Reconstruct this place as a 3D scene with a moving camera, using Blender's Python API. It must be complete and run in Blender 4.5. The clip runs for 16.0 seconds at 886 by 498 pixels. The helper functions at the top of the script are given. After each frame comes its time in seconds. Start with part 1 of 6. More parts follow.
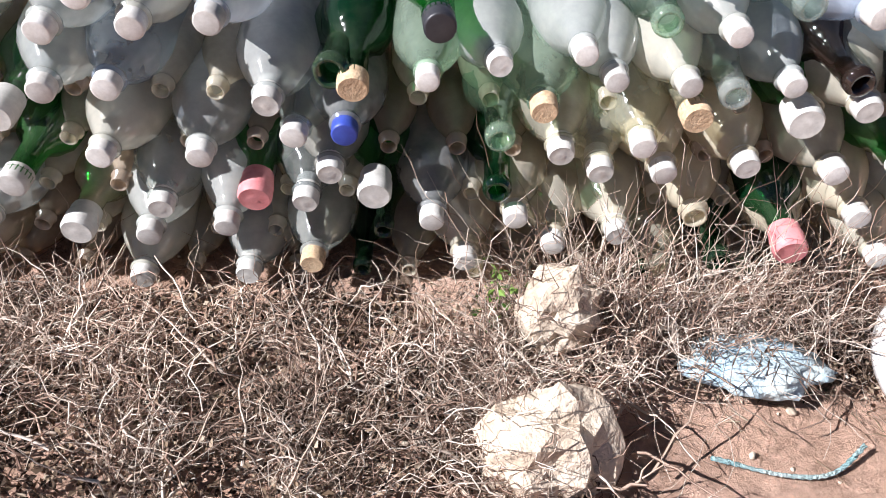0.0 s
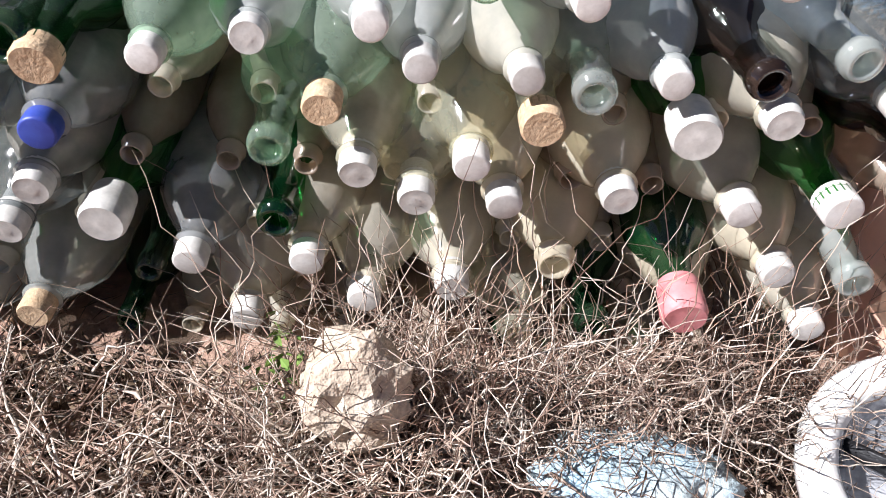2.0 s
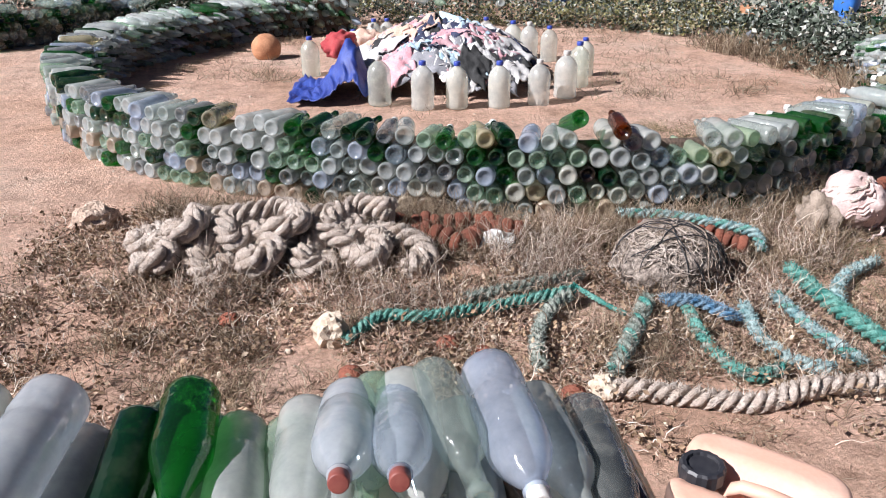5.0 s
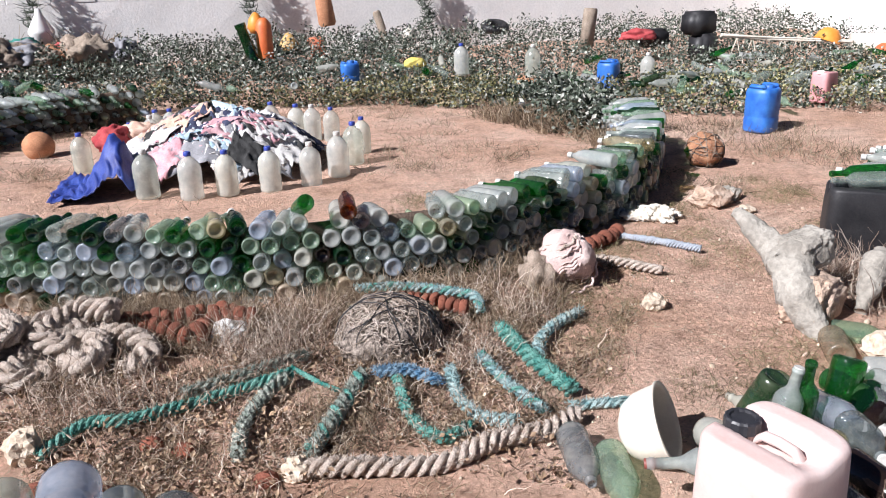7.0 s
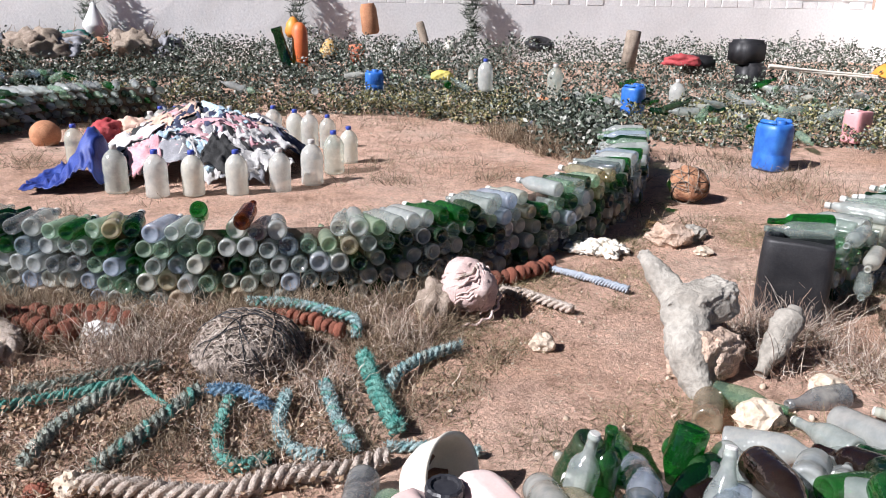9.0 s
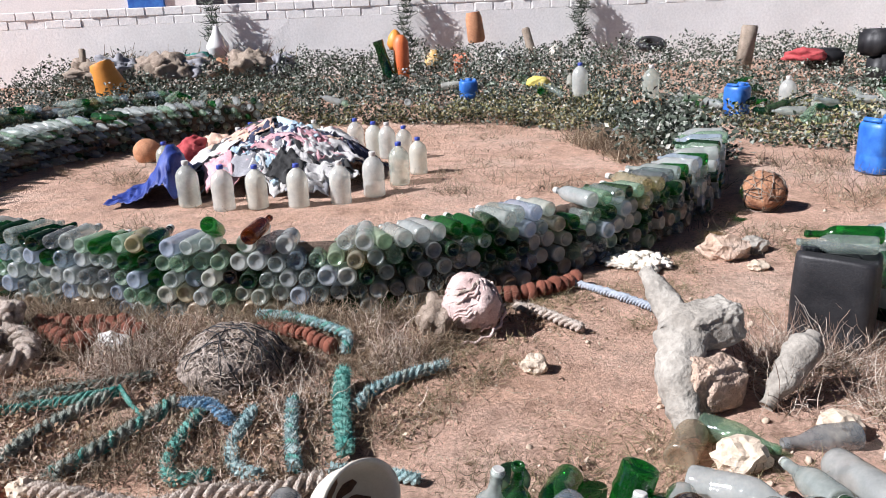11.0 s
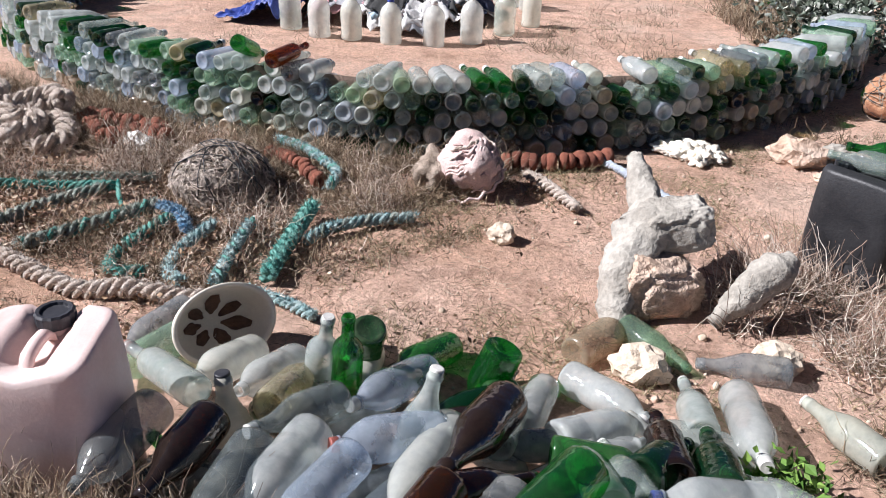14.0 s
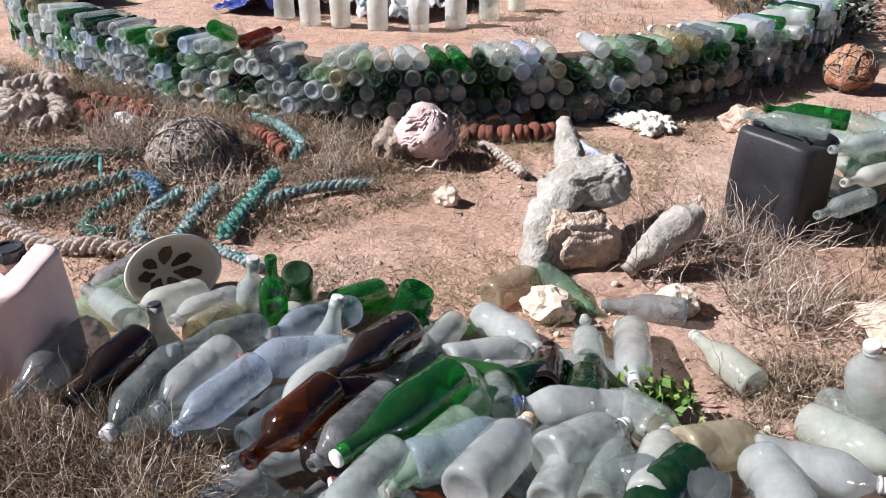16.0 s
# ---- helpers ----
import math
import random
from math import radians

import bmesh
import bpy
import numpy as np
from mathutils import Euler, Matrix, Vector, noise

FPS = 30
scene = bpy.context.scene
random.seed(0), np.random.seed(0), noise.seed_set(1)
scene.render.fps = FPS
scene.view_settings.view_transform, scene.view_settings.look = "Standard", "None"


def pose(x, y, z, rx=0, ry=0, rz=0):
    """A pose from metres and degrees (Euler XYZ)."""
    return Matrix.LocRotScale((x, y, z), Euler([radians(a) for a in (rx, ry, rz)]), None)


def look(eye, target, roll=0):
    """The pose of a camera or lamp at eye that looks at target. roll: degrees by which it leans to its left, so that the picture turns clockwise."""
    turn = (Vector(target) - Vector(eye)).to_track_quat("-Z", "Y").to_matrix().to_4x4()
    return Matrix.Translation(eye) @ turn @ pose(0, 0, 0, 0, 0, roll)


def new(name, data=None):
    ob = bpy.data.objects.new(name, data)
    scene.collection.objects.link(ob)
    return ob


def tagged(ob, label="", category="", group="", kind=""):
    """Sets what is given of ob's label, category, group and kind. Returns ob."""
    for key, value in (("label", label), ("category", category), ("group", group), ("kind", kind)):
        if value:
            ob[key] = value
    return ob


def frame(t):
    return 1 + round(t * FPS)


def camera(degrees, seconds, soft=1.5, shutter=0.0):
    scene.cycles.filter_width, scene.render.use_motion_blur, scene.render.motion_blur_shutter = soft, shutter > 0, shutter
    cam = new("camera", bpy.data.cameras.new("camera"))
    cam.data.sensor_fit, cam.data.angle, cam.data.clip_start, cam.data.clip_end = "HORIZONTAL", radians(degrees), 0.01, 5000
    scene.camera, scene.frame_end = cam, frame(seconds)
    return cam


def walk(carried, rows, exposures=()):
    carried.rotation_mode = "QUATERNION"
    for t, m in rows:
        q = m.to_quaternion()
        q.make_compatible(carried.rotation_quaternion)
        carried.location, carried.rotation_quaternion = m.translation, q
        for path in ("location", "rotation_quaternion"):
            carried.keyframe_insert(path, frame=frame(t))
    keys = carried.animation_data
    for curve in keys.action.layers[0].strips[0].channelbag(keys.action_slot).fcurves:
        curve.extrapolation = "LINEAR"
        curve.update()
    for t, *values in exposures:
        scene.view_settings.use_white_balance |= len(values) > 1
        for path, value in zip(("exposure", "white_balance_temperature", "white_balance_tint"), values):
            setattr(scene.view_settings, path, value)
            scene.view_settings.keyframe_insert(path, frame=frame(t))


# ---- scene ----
cam = camera(59.5, 16.0, soft=1.0)
PATH = [
    (0, (0.085, -0.025, 0.964), (0.129, 1.49, -0.34), 2.4),
    (0.5, (0.227, 0.125, 0.855), (0.184, 1.588, -0.509), 3.1),
    (1, (0.274, 0.201, 0.778), (0.193, 1.696, -0.547), 4.1),
    (1.5, (0.282, 0.219, 0.743), (0.29, 1.703, -0.598), 6.7),
    (2, (0.336, 0.241, 0.773), (0.422, 1.816, -0.456), 5.0),
    (2.5, (0.375, 0.27, 0.849), (0.496, 1.889, -0.319), 4.5),
    (3, (0.418, 0.255, 0.93), (0.605, 1.945, -0.122), 2.4),
    (3.5, (0.425, 0.198, 1.049), (0.546, 1.886, -0.018), 2.4),
    (3.7, (0.419, 0.17, 1.108), (0.458, 1.866, 0.049), 1.0),
    (5.8, (0.542, -0.055, 1.469), (0.841, 1.816, 0.828), -0.4),
    (6, (0.588, -0.071, 1.478), (0.93, 1.801, 0.863), -0.2),
    (6.5, (0.793, -0.107, 1.489), (1.133, 1.766, 0.875), -0.4),
    (7, (0.995, -0.147, 1.464), (1.491, 1.675, 0.802), -1.8),
    (7.5, (1.197, -0.155, 1.44), (1.914, 1.582, 0.756), -2.8),
    (8, (1.416, -0.088, 1.446), (2.056, 1.671, 0.743), -0.9),
    (8.5, (1.623, -0.097, 1.454), (2.165, 1.716, 0.805), -1.3),
    (9, (1.843, -0.184, 1.464), (2.155, 1.687, 0.832), 1.0),
    (9.5, (2.006, -0.167, 1.457), (2.269, 1.72, 0.849), -1.5),
    (9.7, (2.078, -0.13, 1.449), (2.294, 1.749, 0.8), -0.4),
    (11.8, (2.696, -0.127, 1.47), (2.562, 1.779, 0.878), -4.4),
    (12, (2.738, -0.114, 1.459), (2.642, 1.788, 0.849), -4.0),
    (12.5, (2.884, -0.044, 1.434), (2.86, 1.813, 0.69), -0.0),
    (13, (3.006, 0.035, 1.43), (2.976, 1.84, 0.568), 2.8),
    (13.5, (3.148, 0.066, 1.415), (2.956, 1.915, 0.677), 6.5),
    (14, (3.298, 0.072, 1.412), (2.813, 1.766, 0.466), 2.0),
    (14.5, (3.366, 0.026, 1.384), (2.849, 1.701, 0.42), 2.7),
    (15, (3.509, -0.112, 1.418), (2.964, 1.567, 0.477), 2.6),
    (15.5, (3.627, -0.151, 1.416), (3.16, 1.529, 0.437), 1.9),
    (16, (3.707, -0.087, 1.412), (3.147, 1.576, 0.452), 0.1),
]
walk(cam, [(t, look(eye, target, roll)) for t, eye, target, roll in PATH], [(0, 1.08, 6050, 14), (3.7, 0.92, 6050, 14), (6, 0.74, 6050, 14), (12.5, 0.8, 6000, 14), (14, 0.94, 6000, 14), (16, 0.95, 6000, 14)])

# ---- light ----
SUN_AZ, SUN_EL = radians(19), radians(40)          # the way the shadows fall, from +x towards +y
to_sun = Vector((-math.cos(SUN_AZ) * math.cos(SUN_EL), -math.sin(SUN_AZ) * math.cos(SUN_EL), math.sin(SUN_EL)))
world = bpy.data.worlds.new("sky")
scene.world = world
world.use_nodes = True
wn = world.node_tree
sky = wn.nodes.new("ShaderNodeTexSky")
sky.sky_type = "NISHITA"
sky.sun_disc = False
sky.air_density, sky.dust_density = 0.2, 0.2        # a clear, dry sky
sky.sun_elevation = SUN_EL
sky.sun_rotation = math.atan2(to_sun.x, to_sun.y)
wn.links.new(sky.outputs[0], wn.nodes["Background"].inputs[0])
wn.nodes["Background"].inputs[1].default_value = 0.05
sun = new("sun", bpy.data.lights.new("sun", "SUN"))
sun.data.energy, sun.data.angle, sun.data.color = 5.0, radians(0.5), (1.0, 0.965, 0.92)
sun.matrix_world = to_sun.to_track_quat("Z", "Y").to_matrix().to_4x4()

# ---- materials ----


def nodes_of(name):
    m = bpy.data.materials.new(name)
    m.use_nodes = True
    nt = m.node_tree
    return m, nt, nt.nodes["Principled BSDF"], nt.nodes["Material Output"]


def ramp(nt, source, stops):
    r = nt.nodes.new("ShaderNodeValToRGB")
    while len(r.color_ramp.elements) < len(stops):
        r.color_ramp.elements.new(0.5)
    for e, (at, c) in zip(r.color_ramp.elements, stops):
        e.position, e.color = at, (*c, 1)
    nt.links.new(source, r.inputs[0])
    return r


def noise_node(nt, scale, detail=4, coords="Object", rough=0.6):
    tc = nt.nodes.new("ShaderNodeTexCoord")
    n = nt.nodes.new("ShaderNodeTexNoise")
    n.inputs["Scale"].default_value, n.inputs["Detail"].default_value, n.inputs["Roughness"].default_value = scale, detail, rough
    nt.links.new(tc.outputs[coords], n.inputs["Vector"])
    return n


def mix_rgb(nt, kind, fac, a, b):
    m = nt.nodes.new("ShaderNodeMix")
    m.data_type, m.blend_type = "RGBA", kind
    for v, sock in ((fac, m.inputs[0]), (a, m.inputs[6]), (b, m.inputs[7])):
        if isinstance(v, (int, float)):
            sock.default_value = v
        elif isinstance(v, tuple):
            sock.default_value = (*v, 1)
        else:
            nt.links.new(v, sock)
    return m.outputs[2]


def bump(nt, bsdf, source, strength, distance=0.02):
    b = nt.nodes.new("ShaderNodeBump")
    b.inputs["Strength"].default_value, b.inputs["Distance"].default_value = strength, distance
    nt.links.new(source, b.inputs["Height"])
    nt.links.new(b.outputs[0], bsdf.inputs["Normal"])


def solid(name, c1, c2, scale=6.0, fine=60.0, rough=0.75, relief=0.3, coords="Object", vary=0.0, metal=0.0, island=False, sheen=0.5, grain=0.7, deep=0.02):
    """A solid surface with stains at one scale and grain at another."""
    m, nt, b, _ = nodes_of(name)
    big, small = noise_node(nt, scale, 5, coords), noise_node(nt, fine, 3, coords)
    col = ramp(nt, big.outputs[0], [(0.32, c1), (0.68, c2)]).outputs[0]
    g = ramp(nt, small.outputs[0], [(0.3, (0.62, 0.62, 0.62)), (0.7, (1.15, 1.15, 1.15))]).outputs[0]
    col = mix_rgb(nt, "MULTIPLY", grain, col, g)
    if vary or island:
        src = nt.nodes.new("ShaderNodeNewGeometry").outputs["Random Per Island"] if island else nt.nodes.new("ShaderNodeObjectInfo").outputs["Random"]
        v = ramp(nt, src, [(0.0, (1 - vary,) * 3), (1.0, (1 + vary,) * 3)]).outputs[0]
        col = mix_rgb(nt, "MULTIPLY", 1.0, col, v)
    nt.links.new(col, b.inputs["Base Color"])
    b.inputs["Roughness"].default_value, b.inputs["Metallic"].default_value = rough, metal
    b.inputs["Specular IOR Level"].default_value = sheen
    if relief:
        bump(nt, b, small.outputs[0], relief, deep)
    return m


def shell(name, tint, body, opaque, rough=0.25, dust=(0.66, 0.55, 0.41), dusty=0.45):
    """A bottle's wall: tinted see-through, part clouded, with dust in patches."""
    m, nt, b, out = nodes_of(name)
    n1, n2 = noise_node(nt, 14, 5), noise_node(nt, 90, 3)
    rnd = nt.nodes.new("ShaderNodeObjectInfo").outputs["Random"]
    add = nt.nodes.new("ShaderNodeMath")
    add.operation = "MULTIPLY_ADD"
    nt.links.new(rnd, add.inputs[0])
    add.inputs[1].default_value = 0.3
    nt.links.new(n1.outputs[0], add.inputs[2])
    patch = ramp(nt, add.outputs[0], [(0.52, (0, 0, 0)), (0.95, (dusty,) * 3)]).outputs[0]
    col = mix_rgb(nt, "MIX", patch, body, dust)
    col = mix_rgb(nt, "MULTIPLY", 0.15, col, ramp(nt, n2.outputs[0], [(0.3, (0.6, 0.6, 0.6)), (0.7, (1.1, 1.1, 1.1))]).outputs[0])
    col = mix_rgb(nt, "MULTIPLY", 1.0, col, ramp(nt, rnd, [(0.0, (0.9, 1.0, 0.93)), (0.35, (1.0, 1.0, 1.0)), (0.7, (0.93, 0.97, 1.0)), (1.0, (1.0, 0.98, 0.9))]).outputs[0])
    nt.links.new(col, b.inputs["Base Color"])
    b.inputs["Roughness"].default_value = rough
    b.inputs["Specular IOR Level"].default_value = 0.3
    n3 = noise_node(nt, 22, 2)
    bump(nt, b, n3.outputs[0], 0.35, 0.012)
    tr = nt.nodes.new("ShaderNodeBsdfTransparent")
    tr.inputs[0].default_value = (*tint, 1)
    tl = nt.nodes.new("ShaderNodeBsdfTranslucent")
    nt.links.new(col, tl.inputs[0])
    m1 = nt.nodes.new("ShaderNodeMixShader")
    m1.inputs[0].default_value = 0.4
    nt.links.new(b.outputs[0], m1.inputs[1])
    nt.links.new(tl.outputs[0], m1.inputs[2])
    fac = nt.nodes.new("ShaderNodeMath")
    fac.operation, fac.use_clamp = "ADD", True
    nt.links.new(patch, fac.inputs[0])
    nt.links.new(ramp(nt, rnd, [(0.0, (opaque * 0.6,) * 3), (0.5, (opaque,) * 3), (1.0, (opaque * 1.3,) * 3)]).outputs[0], fac.inputs[1])
    m2 = nt.nodes.new("ShaderNodeMixShader")
    nt.links.new(fac.outputs[0], m2.inputs[0])
    nt.links.new(tr.outputs[0], m2.inputs[1])
    nt.links.new(m1.outputs[0], m2.inputs[2])
    gl = nt.nodes.new("ShaderNodeBsdfGlossy")
    bump(nt, gl, n3.outputs[0], 0.35, 0.012)
    gl.inputs["Roughness"].default_value = rough
    fr = nt.nodes.new("ShaderNodeLayerWeight")
    fr.inputs[0].default_value = 0.5
    gain = ramp(nt, fr.outputs["Facing"], [(0.0, (0.06,) * 3), (0.6, (0.11,) * 3), (0.85, (0.22,) * 3), (1.0, (0.55,) * 3)])
    m3 = nt.nodes.new("ShaderNodeMixShader")
    nt.links.new(gain.outputs[0], m3.inputs[0])
    nt.links.new(m2.outputs[0], m3.inputs[1])
    nt.links.new(gl.outputs[0], m3.inputs[2])
    nt.links.new(m3.outputs[0], out.inputs[0])
    return m


GLASS = {
    "frost": shell("clouded_clear_plastic", (0.79, 0.82, 0.8), (0.76, 0.78, 0.76), 0.38, 0.1, dusty=0.3),
    "clear": shell("clear_glass", (0.78, 0.83, 0.8), (0.74, 0.79, 0.76), 0.27, 0.07, dusty=0.3),
    "blue": shell("pale_blue_plastic", (0.76, 0.81, 0.87), (0.66, 0.73, 0.86), 0.34, 0.1, dusty=0.25),
    "pale": shell("pale_green_glass", (0.68, 0.82, 0.7), (0.54, 0.7, 0.55), 0.26, 0.07, dusty=0.3),
    "yellow": shell("yellowed_plastic", (0.8, 0.76, 0.58), (0.58, 0.52, 0.37), 0.28, 0.1),
    "smoke": shell("grey_dusty_glass", (0.62, 0.65, 0.67), (0.46, 0.48, 0.49), 0.26, 0.08),
    "green": shell("green_glass", (0.12, 0.52, 0.14), (0.03, 0.2, 0.05), 0.22, 0.05, dusty=0.15),
    "dkgreen": shell("dark_green_glass", (0.05, 0.26, 0.09), (0.012, 0.08, 0.03), 0.36, 0.05, dusty=0.2),
    "brown": shell("dark_brown_glass", (0.2, 0.07, 0.03), (0.022, 0.01, 0.008), 0.6, 0.07, dusty=0.04),
    "amber": shell("amber_glass", (0.5, 0.2, 0.05), (0.1, 0.035, 0.01), 0.4, 0.07, dusty=0.05),
    "sandy": shell("sand_filled_plastic", (0.7, 0.61, 0.52), (0.6, 0.48, 0.37), 0.5, 0.2, dusty=0.3),
    "haze": shell("sand_stained_plastic", (0.9, 0.87, 0.77), (0.86, 0.8, 0.66), 0.4, 0.1, dusty=0.35),
    "jug": shell("milky_jug_plastic", (0.93, 0.94, 0.91), (0.9, 0.9, 0.85), 0.46, 0.2, dusty=0.3),
}
WHITE_CAP = solid("white_cap_plastic", (0.48, 0.45, 0.41), (0.74, 0.73, 0.7), 30, 120, 0.5, 0.03, vary=0.2, grain=0.15, deep=0.002)
CAPS = {
    "white": WHITE_CAP,
    "black": solid("black_cap_plastic", (0.02, 0.02, 0.025), (0.04, 0.04, 0.045), 40, 200, 0.45, 0.1, grain=0.15, deep=0.002),
    "brown": solid("red_brown_cap_plastic", (0.2, 0.05, 0.04), (0.26, 0.08, 0.06), 40, 200, 0.5, 0.1, grain=0.15, deep=0.002),
    "blue": solid("blue_cap_plastic", (0.03, 0.05, 0.3), (0.05, 0.09, 0.42), 40, 200, 0.45, 0.1, grain=0.15, deep=0.002),
    "foil": solid("grey_crumpled_foil", (0.46, 0.45, 0.42), (0.7, 0.68, 0.64), 30, 90, 0.5, 0.25, metal=0.1, grain=0.4, deep=0.002),
    "pink": solid("faded_red_foil", (0.55, 0.16, 0.17), (0.68, 0.3, 0.3), 30, 90, 0.55, 0.2, grain=0.35, deep=0.002),
    "cork": solid("weathered_cork", (0.5, 0.34, 0.2), (0.62, 0.46, 0.3), 60, 220, 0.9, 0.6, deep=0.003),
}


def ground_material():
    m, nt, b, _ = nodes_of("red_sandy_earth")
    n1, n2, n3 = noise_node(nt, 0.9, 6), noise_node(nt, 6, 8, rough=0.75), noise_node(nt, 38, 8, rough=0.8)
    col = ramp(nt, n1.outputs[0], [(0.3, (0.6, 0.38, 0.27)), (0.5, (0.74, 0.5, 0.39)), (0.7, (0.8, 0.6, 0.49))]).outputs[0]
    dark = ramp(nt, n2.outputs[0], [(0.36, (0.6, 0.57, 0.54)), (0.5, (0.95, 0.94, 0.93)), (0.64, (1.1, 1.08, 1.06))]).outputs[0]
    col = mix_rgb(nt, "MULTIPLY", 0.85, col, dark)
    v = nt.nodes.new("ShaderNodeTexVoronoi")
    v.inputs["Scale"].default_value = 55
    tc = nt.nodes.new("ShaderNodeTexCoord")
    nt.links.new(tc.outputs["Object"], v.inputs["Vector"])
    grit = ramp(nt, v.outputs["Distance"], [(0.05, (1.3, 1.25, 1.18)), (0.3, (1.0, 1.0, 1.0)), (0.6, (0.8, 0.77, 0.73))]).outputs[0]
    col = mix_rgb(nt, "MULTIPLY", 0.5, col, grit)
    fine = ramp(nt, n3.outputs[0], [(0.34, (0.5, 0.48, 0.45)), (0.5, (1.0, 1.0, 1.0)), (0.66, (1.25, 1.25, 1.25))]).outputs[0]
    col = mix_rgb(nt, "MULTIPLY", 0.6, col, fine)
    nt.links.new(col, b.inputs["Base Color"])
    b.inputs["Roughness"].default_value, b.inputs["Specular IOR Level"].default_value = 0.95, 0.15
    mx = nt.nodes.new("ShaderNodeMath")
    nt.links.new(n3.outputs[0], mx.inputs[0])
    nt.links.new(n2.outputs[0], mx.inputs[1])
    bump(nt, b, mx.outputs[0], 0.8, 0.06)
    return m


def straw(name, stops, rough=0.85):
    m, nt, b, _ = nodes_of(name)
    src = nt.nodes.new("ShaderNodeNewGeometry").outputs["Random Per Island"]
    col = ramp(nt, src, stops).outputs[0]
    n = noise_node(nt, 40, 3)
    col = mix_rgb(nt, "MULTIPLY", 0.6, col, ramp(nt, n.outputs[0], [(0.3, (0.55, 0.52, 0.5)), (0.7, (1.15, 1.15, 1.15))]).outputs[0])
    wide = noise_node(nt, 3.2, 4)
    col = mix_rgb(nt, "MULTIPLY", 0.85, col, ramp(nt, wide.outputs[0], [(0.34, (0.55, 0.52, 0.48)), (0.5, (1.0, 0.99, 0.96)), (0.66, (1.4, 1.36, 1.3))]).outputs[0])
    nt.links.new(col, b.inputs["Base Color"])
    b.inputs["Roughness"].default_value, b.inputs["Specular IOR Level"].default_value = rough, 0.25
    return m


SAND = ground_material()
STRAW = straw("dry_stalks", [(0.0, (0.13, 0.08, 0.06)), (0.3, (0.34, 0.24, 0.19)), (0.6, (0.58, 0.47, 0.39)), (1.0, (0.85, 0.77, 0.69))])
GRASS = straw("dry_grass_blades", [(0.0, (0.1, 0.065, 0.045)), (0.35, (0.22, 0.155, 0.105)), (0.7, (0.37, 0.29, 0.2)), (1.0, (0.56, 0.48, 0.38))])
# Leaf litter, darkened in colour to paint shaded gaps under the near twigs.
SHADED_DUFF = straw("gap_darkened_duff", [(0.0, (0.03, 0.02, 0.014)), (0.5, (0.11, 0.075, 0.05)), (0.85, (0.26, 0.19, 0.13)), (1.0, (0.5, 0.42, 0.33))])
LITTER = straw("dry_leaf_litter", [(0.0, (0.12, 0.08, 0.05)), (0.4, (0.3, 0.21, 0.14)), (0.75, (0.36, 0.26, 0.18)), (1.0, (0.6, 0.5, 0.4))])
MAT = straw("olive_dry_mat", [(0.0, (0.12, 0.1, 0.05)), (0.5, (0.24, 0.2, 0.11)), (1.0, (0.4, 0.34, 0.22))])
FRESH = straw("green_leaf_blades", [(0.0, (0.05, 0.12, 0.02)), (1.0, (0.2, 0.32, 0.07))], 0.6)
LEAF = straw("grey_green_leaves", [(0.0, (0.02, 0.026, 0.018)), (0.35, (0.06, 0.08, 0.058)), (0.66, (0.15, 0.18, 0.145)), (0.86, (0.34, 0.37, 0.335)), (1.0, (0.55, 0.56, 0.52))], 0.7)
TIP = straw("yellow_green_leaves", [(0.0, (0.12, 0.12, 0.04)), (0.5, (0.27, 0.26, 0.12)), (0.85, (0.45, 0.42, 0.28)), (1.0, (0.5, 0.38, 0.26))], 0.7)
# Dark brown for the added core that blocks light inside the bottle walls.
LIGHT_BLOCK = solid("dark_light_block", (0.07, 0.048, 0.035), (0.16, 0.11, 0.08), 9, 70, 0.95, 0.8)
STONE = solid("pale_limestone", (0.54, 0.42, 0.31), (0.7, 0.6, 0.48), 9, 60, 0.95, 0.5, vary=0.12)
CORAL = solid("bleached_grey_stone", (0.26, 0.235, 0.2), (0.44, 0.41, 0.36), 7, 45, 0.95, 0.6)
TANROCK = solid("tan_pitted_rock", (0.46, 0.32, 0.23), (0.66, 0.51, 0.41), 8, 50, 0.95, 1.0)
PLASTER = solid("white_rough_plaster", (0.76, 0.74, 0.72), (0.84, 0.82, 0.8), 1.2, 26, 0.9, 0.3, grain=0.3)
ROPE_TAN = solid("weathered_tan_rope", (0.52, 0.41, 0.33), (0.8, 0.7, 0.62), 25, 160, 0.95, 0.9)
ROPE_TEAL = solid("turquoise_rope", (0.02, 0.24, 0.2), (0.28, 0.54, 0.46), 22, 170, 0.85, 0.8)
ROPE_GREY = solid("bleached_grey_green_rope", (0.14, 0.2, 0.17), (0.6, 0.62, 0.54), 26, 170, 0.9, 0.9)
ROPE_BLUE = solid("faded_blue_rope", (0.07, 0.22, 0.4), (0.36, 0.5, 0.6), 24, 170, 0.85, 0.8)
ROPE_PALE = solid("pale_aqua_rope", (0.16, 0.34, 0.36), (0.58, 0.68, 0.66), 26, 170, 0.9, 0.8)
RUST = solid("rusty_red_clay", (0.2, 0.06, 0.035), (0.36, 0.13, 0.08), 14, 80, 0.9, 0.6, vary=0.25)
TERRA = solid("terracotta", (0.45, 0.2, 0.1), (0.6, 0.3, 0.16), 10, 90, 0.85, 0.4)
BALLSKIN = solid("rust_tan_bark", (0.3, 0.13, 0.07), (0.56, 0.3, 0.17), 16, 70, 0.95, 1.0)
NETCORD = solid("brown_net_cord", (0.2, 0.15, 0.11), (0.52, 0.42, 0.34), 14, 120, 0.95, 0.8)
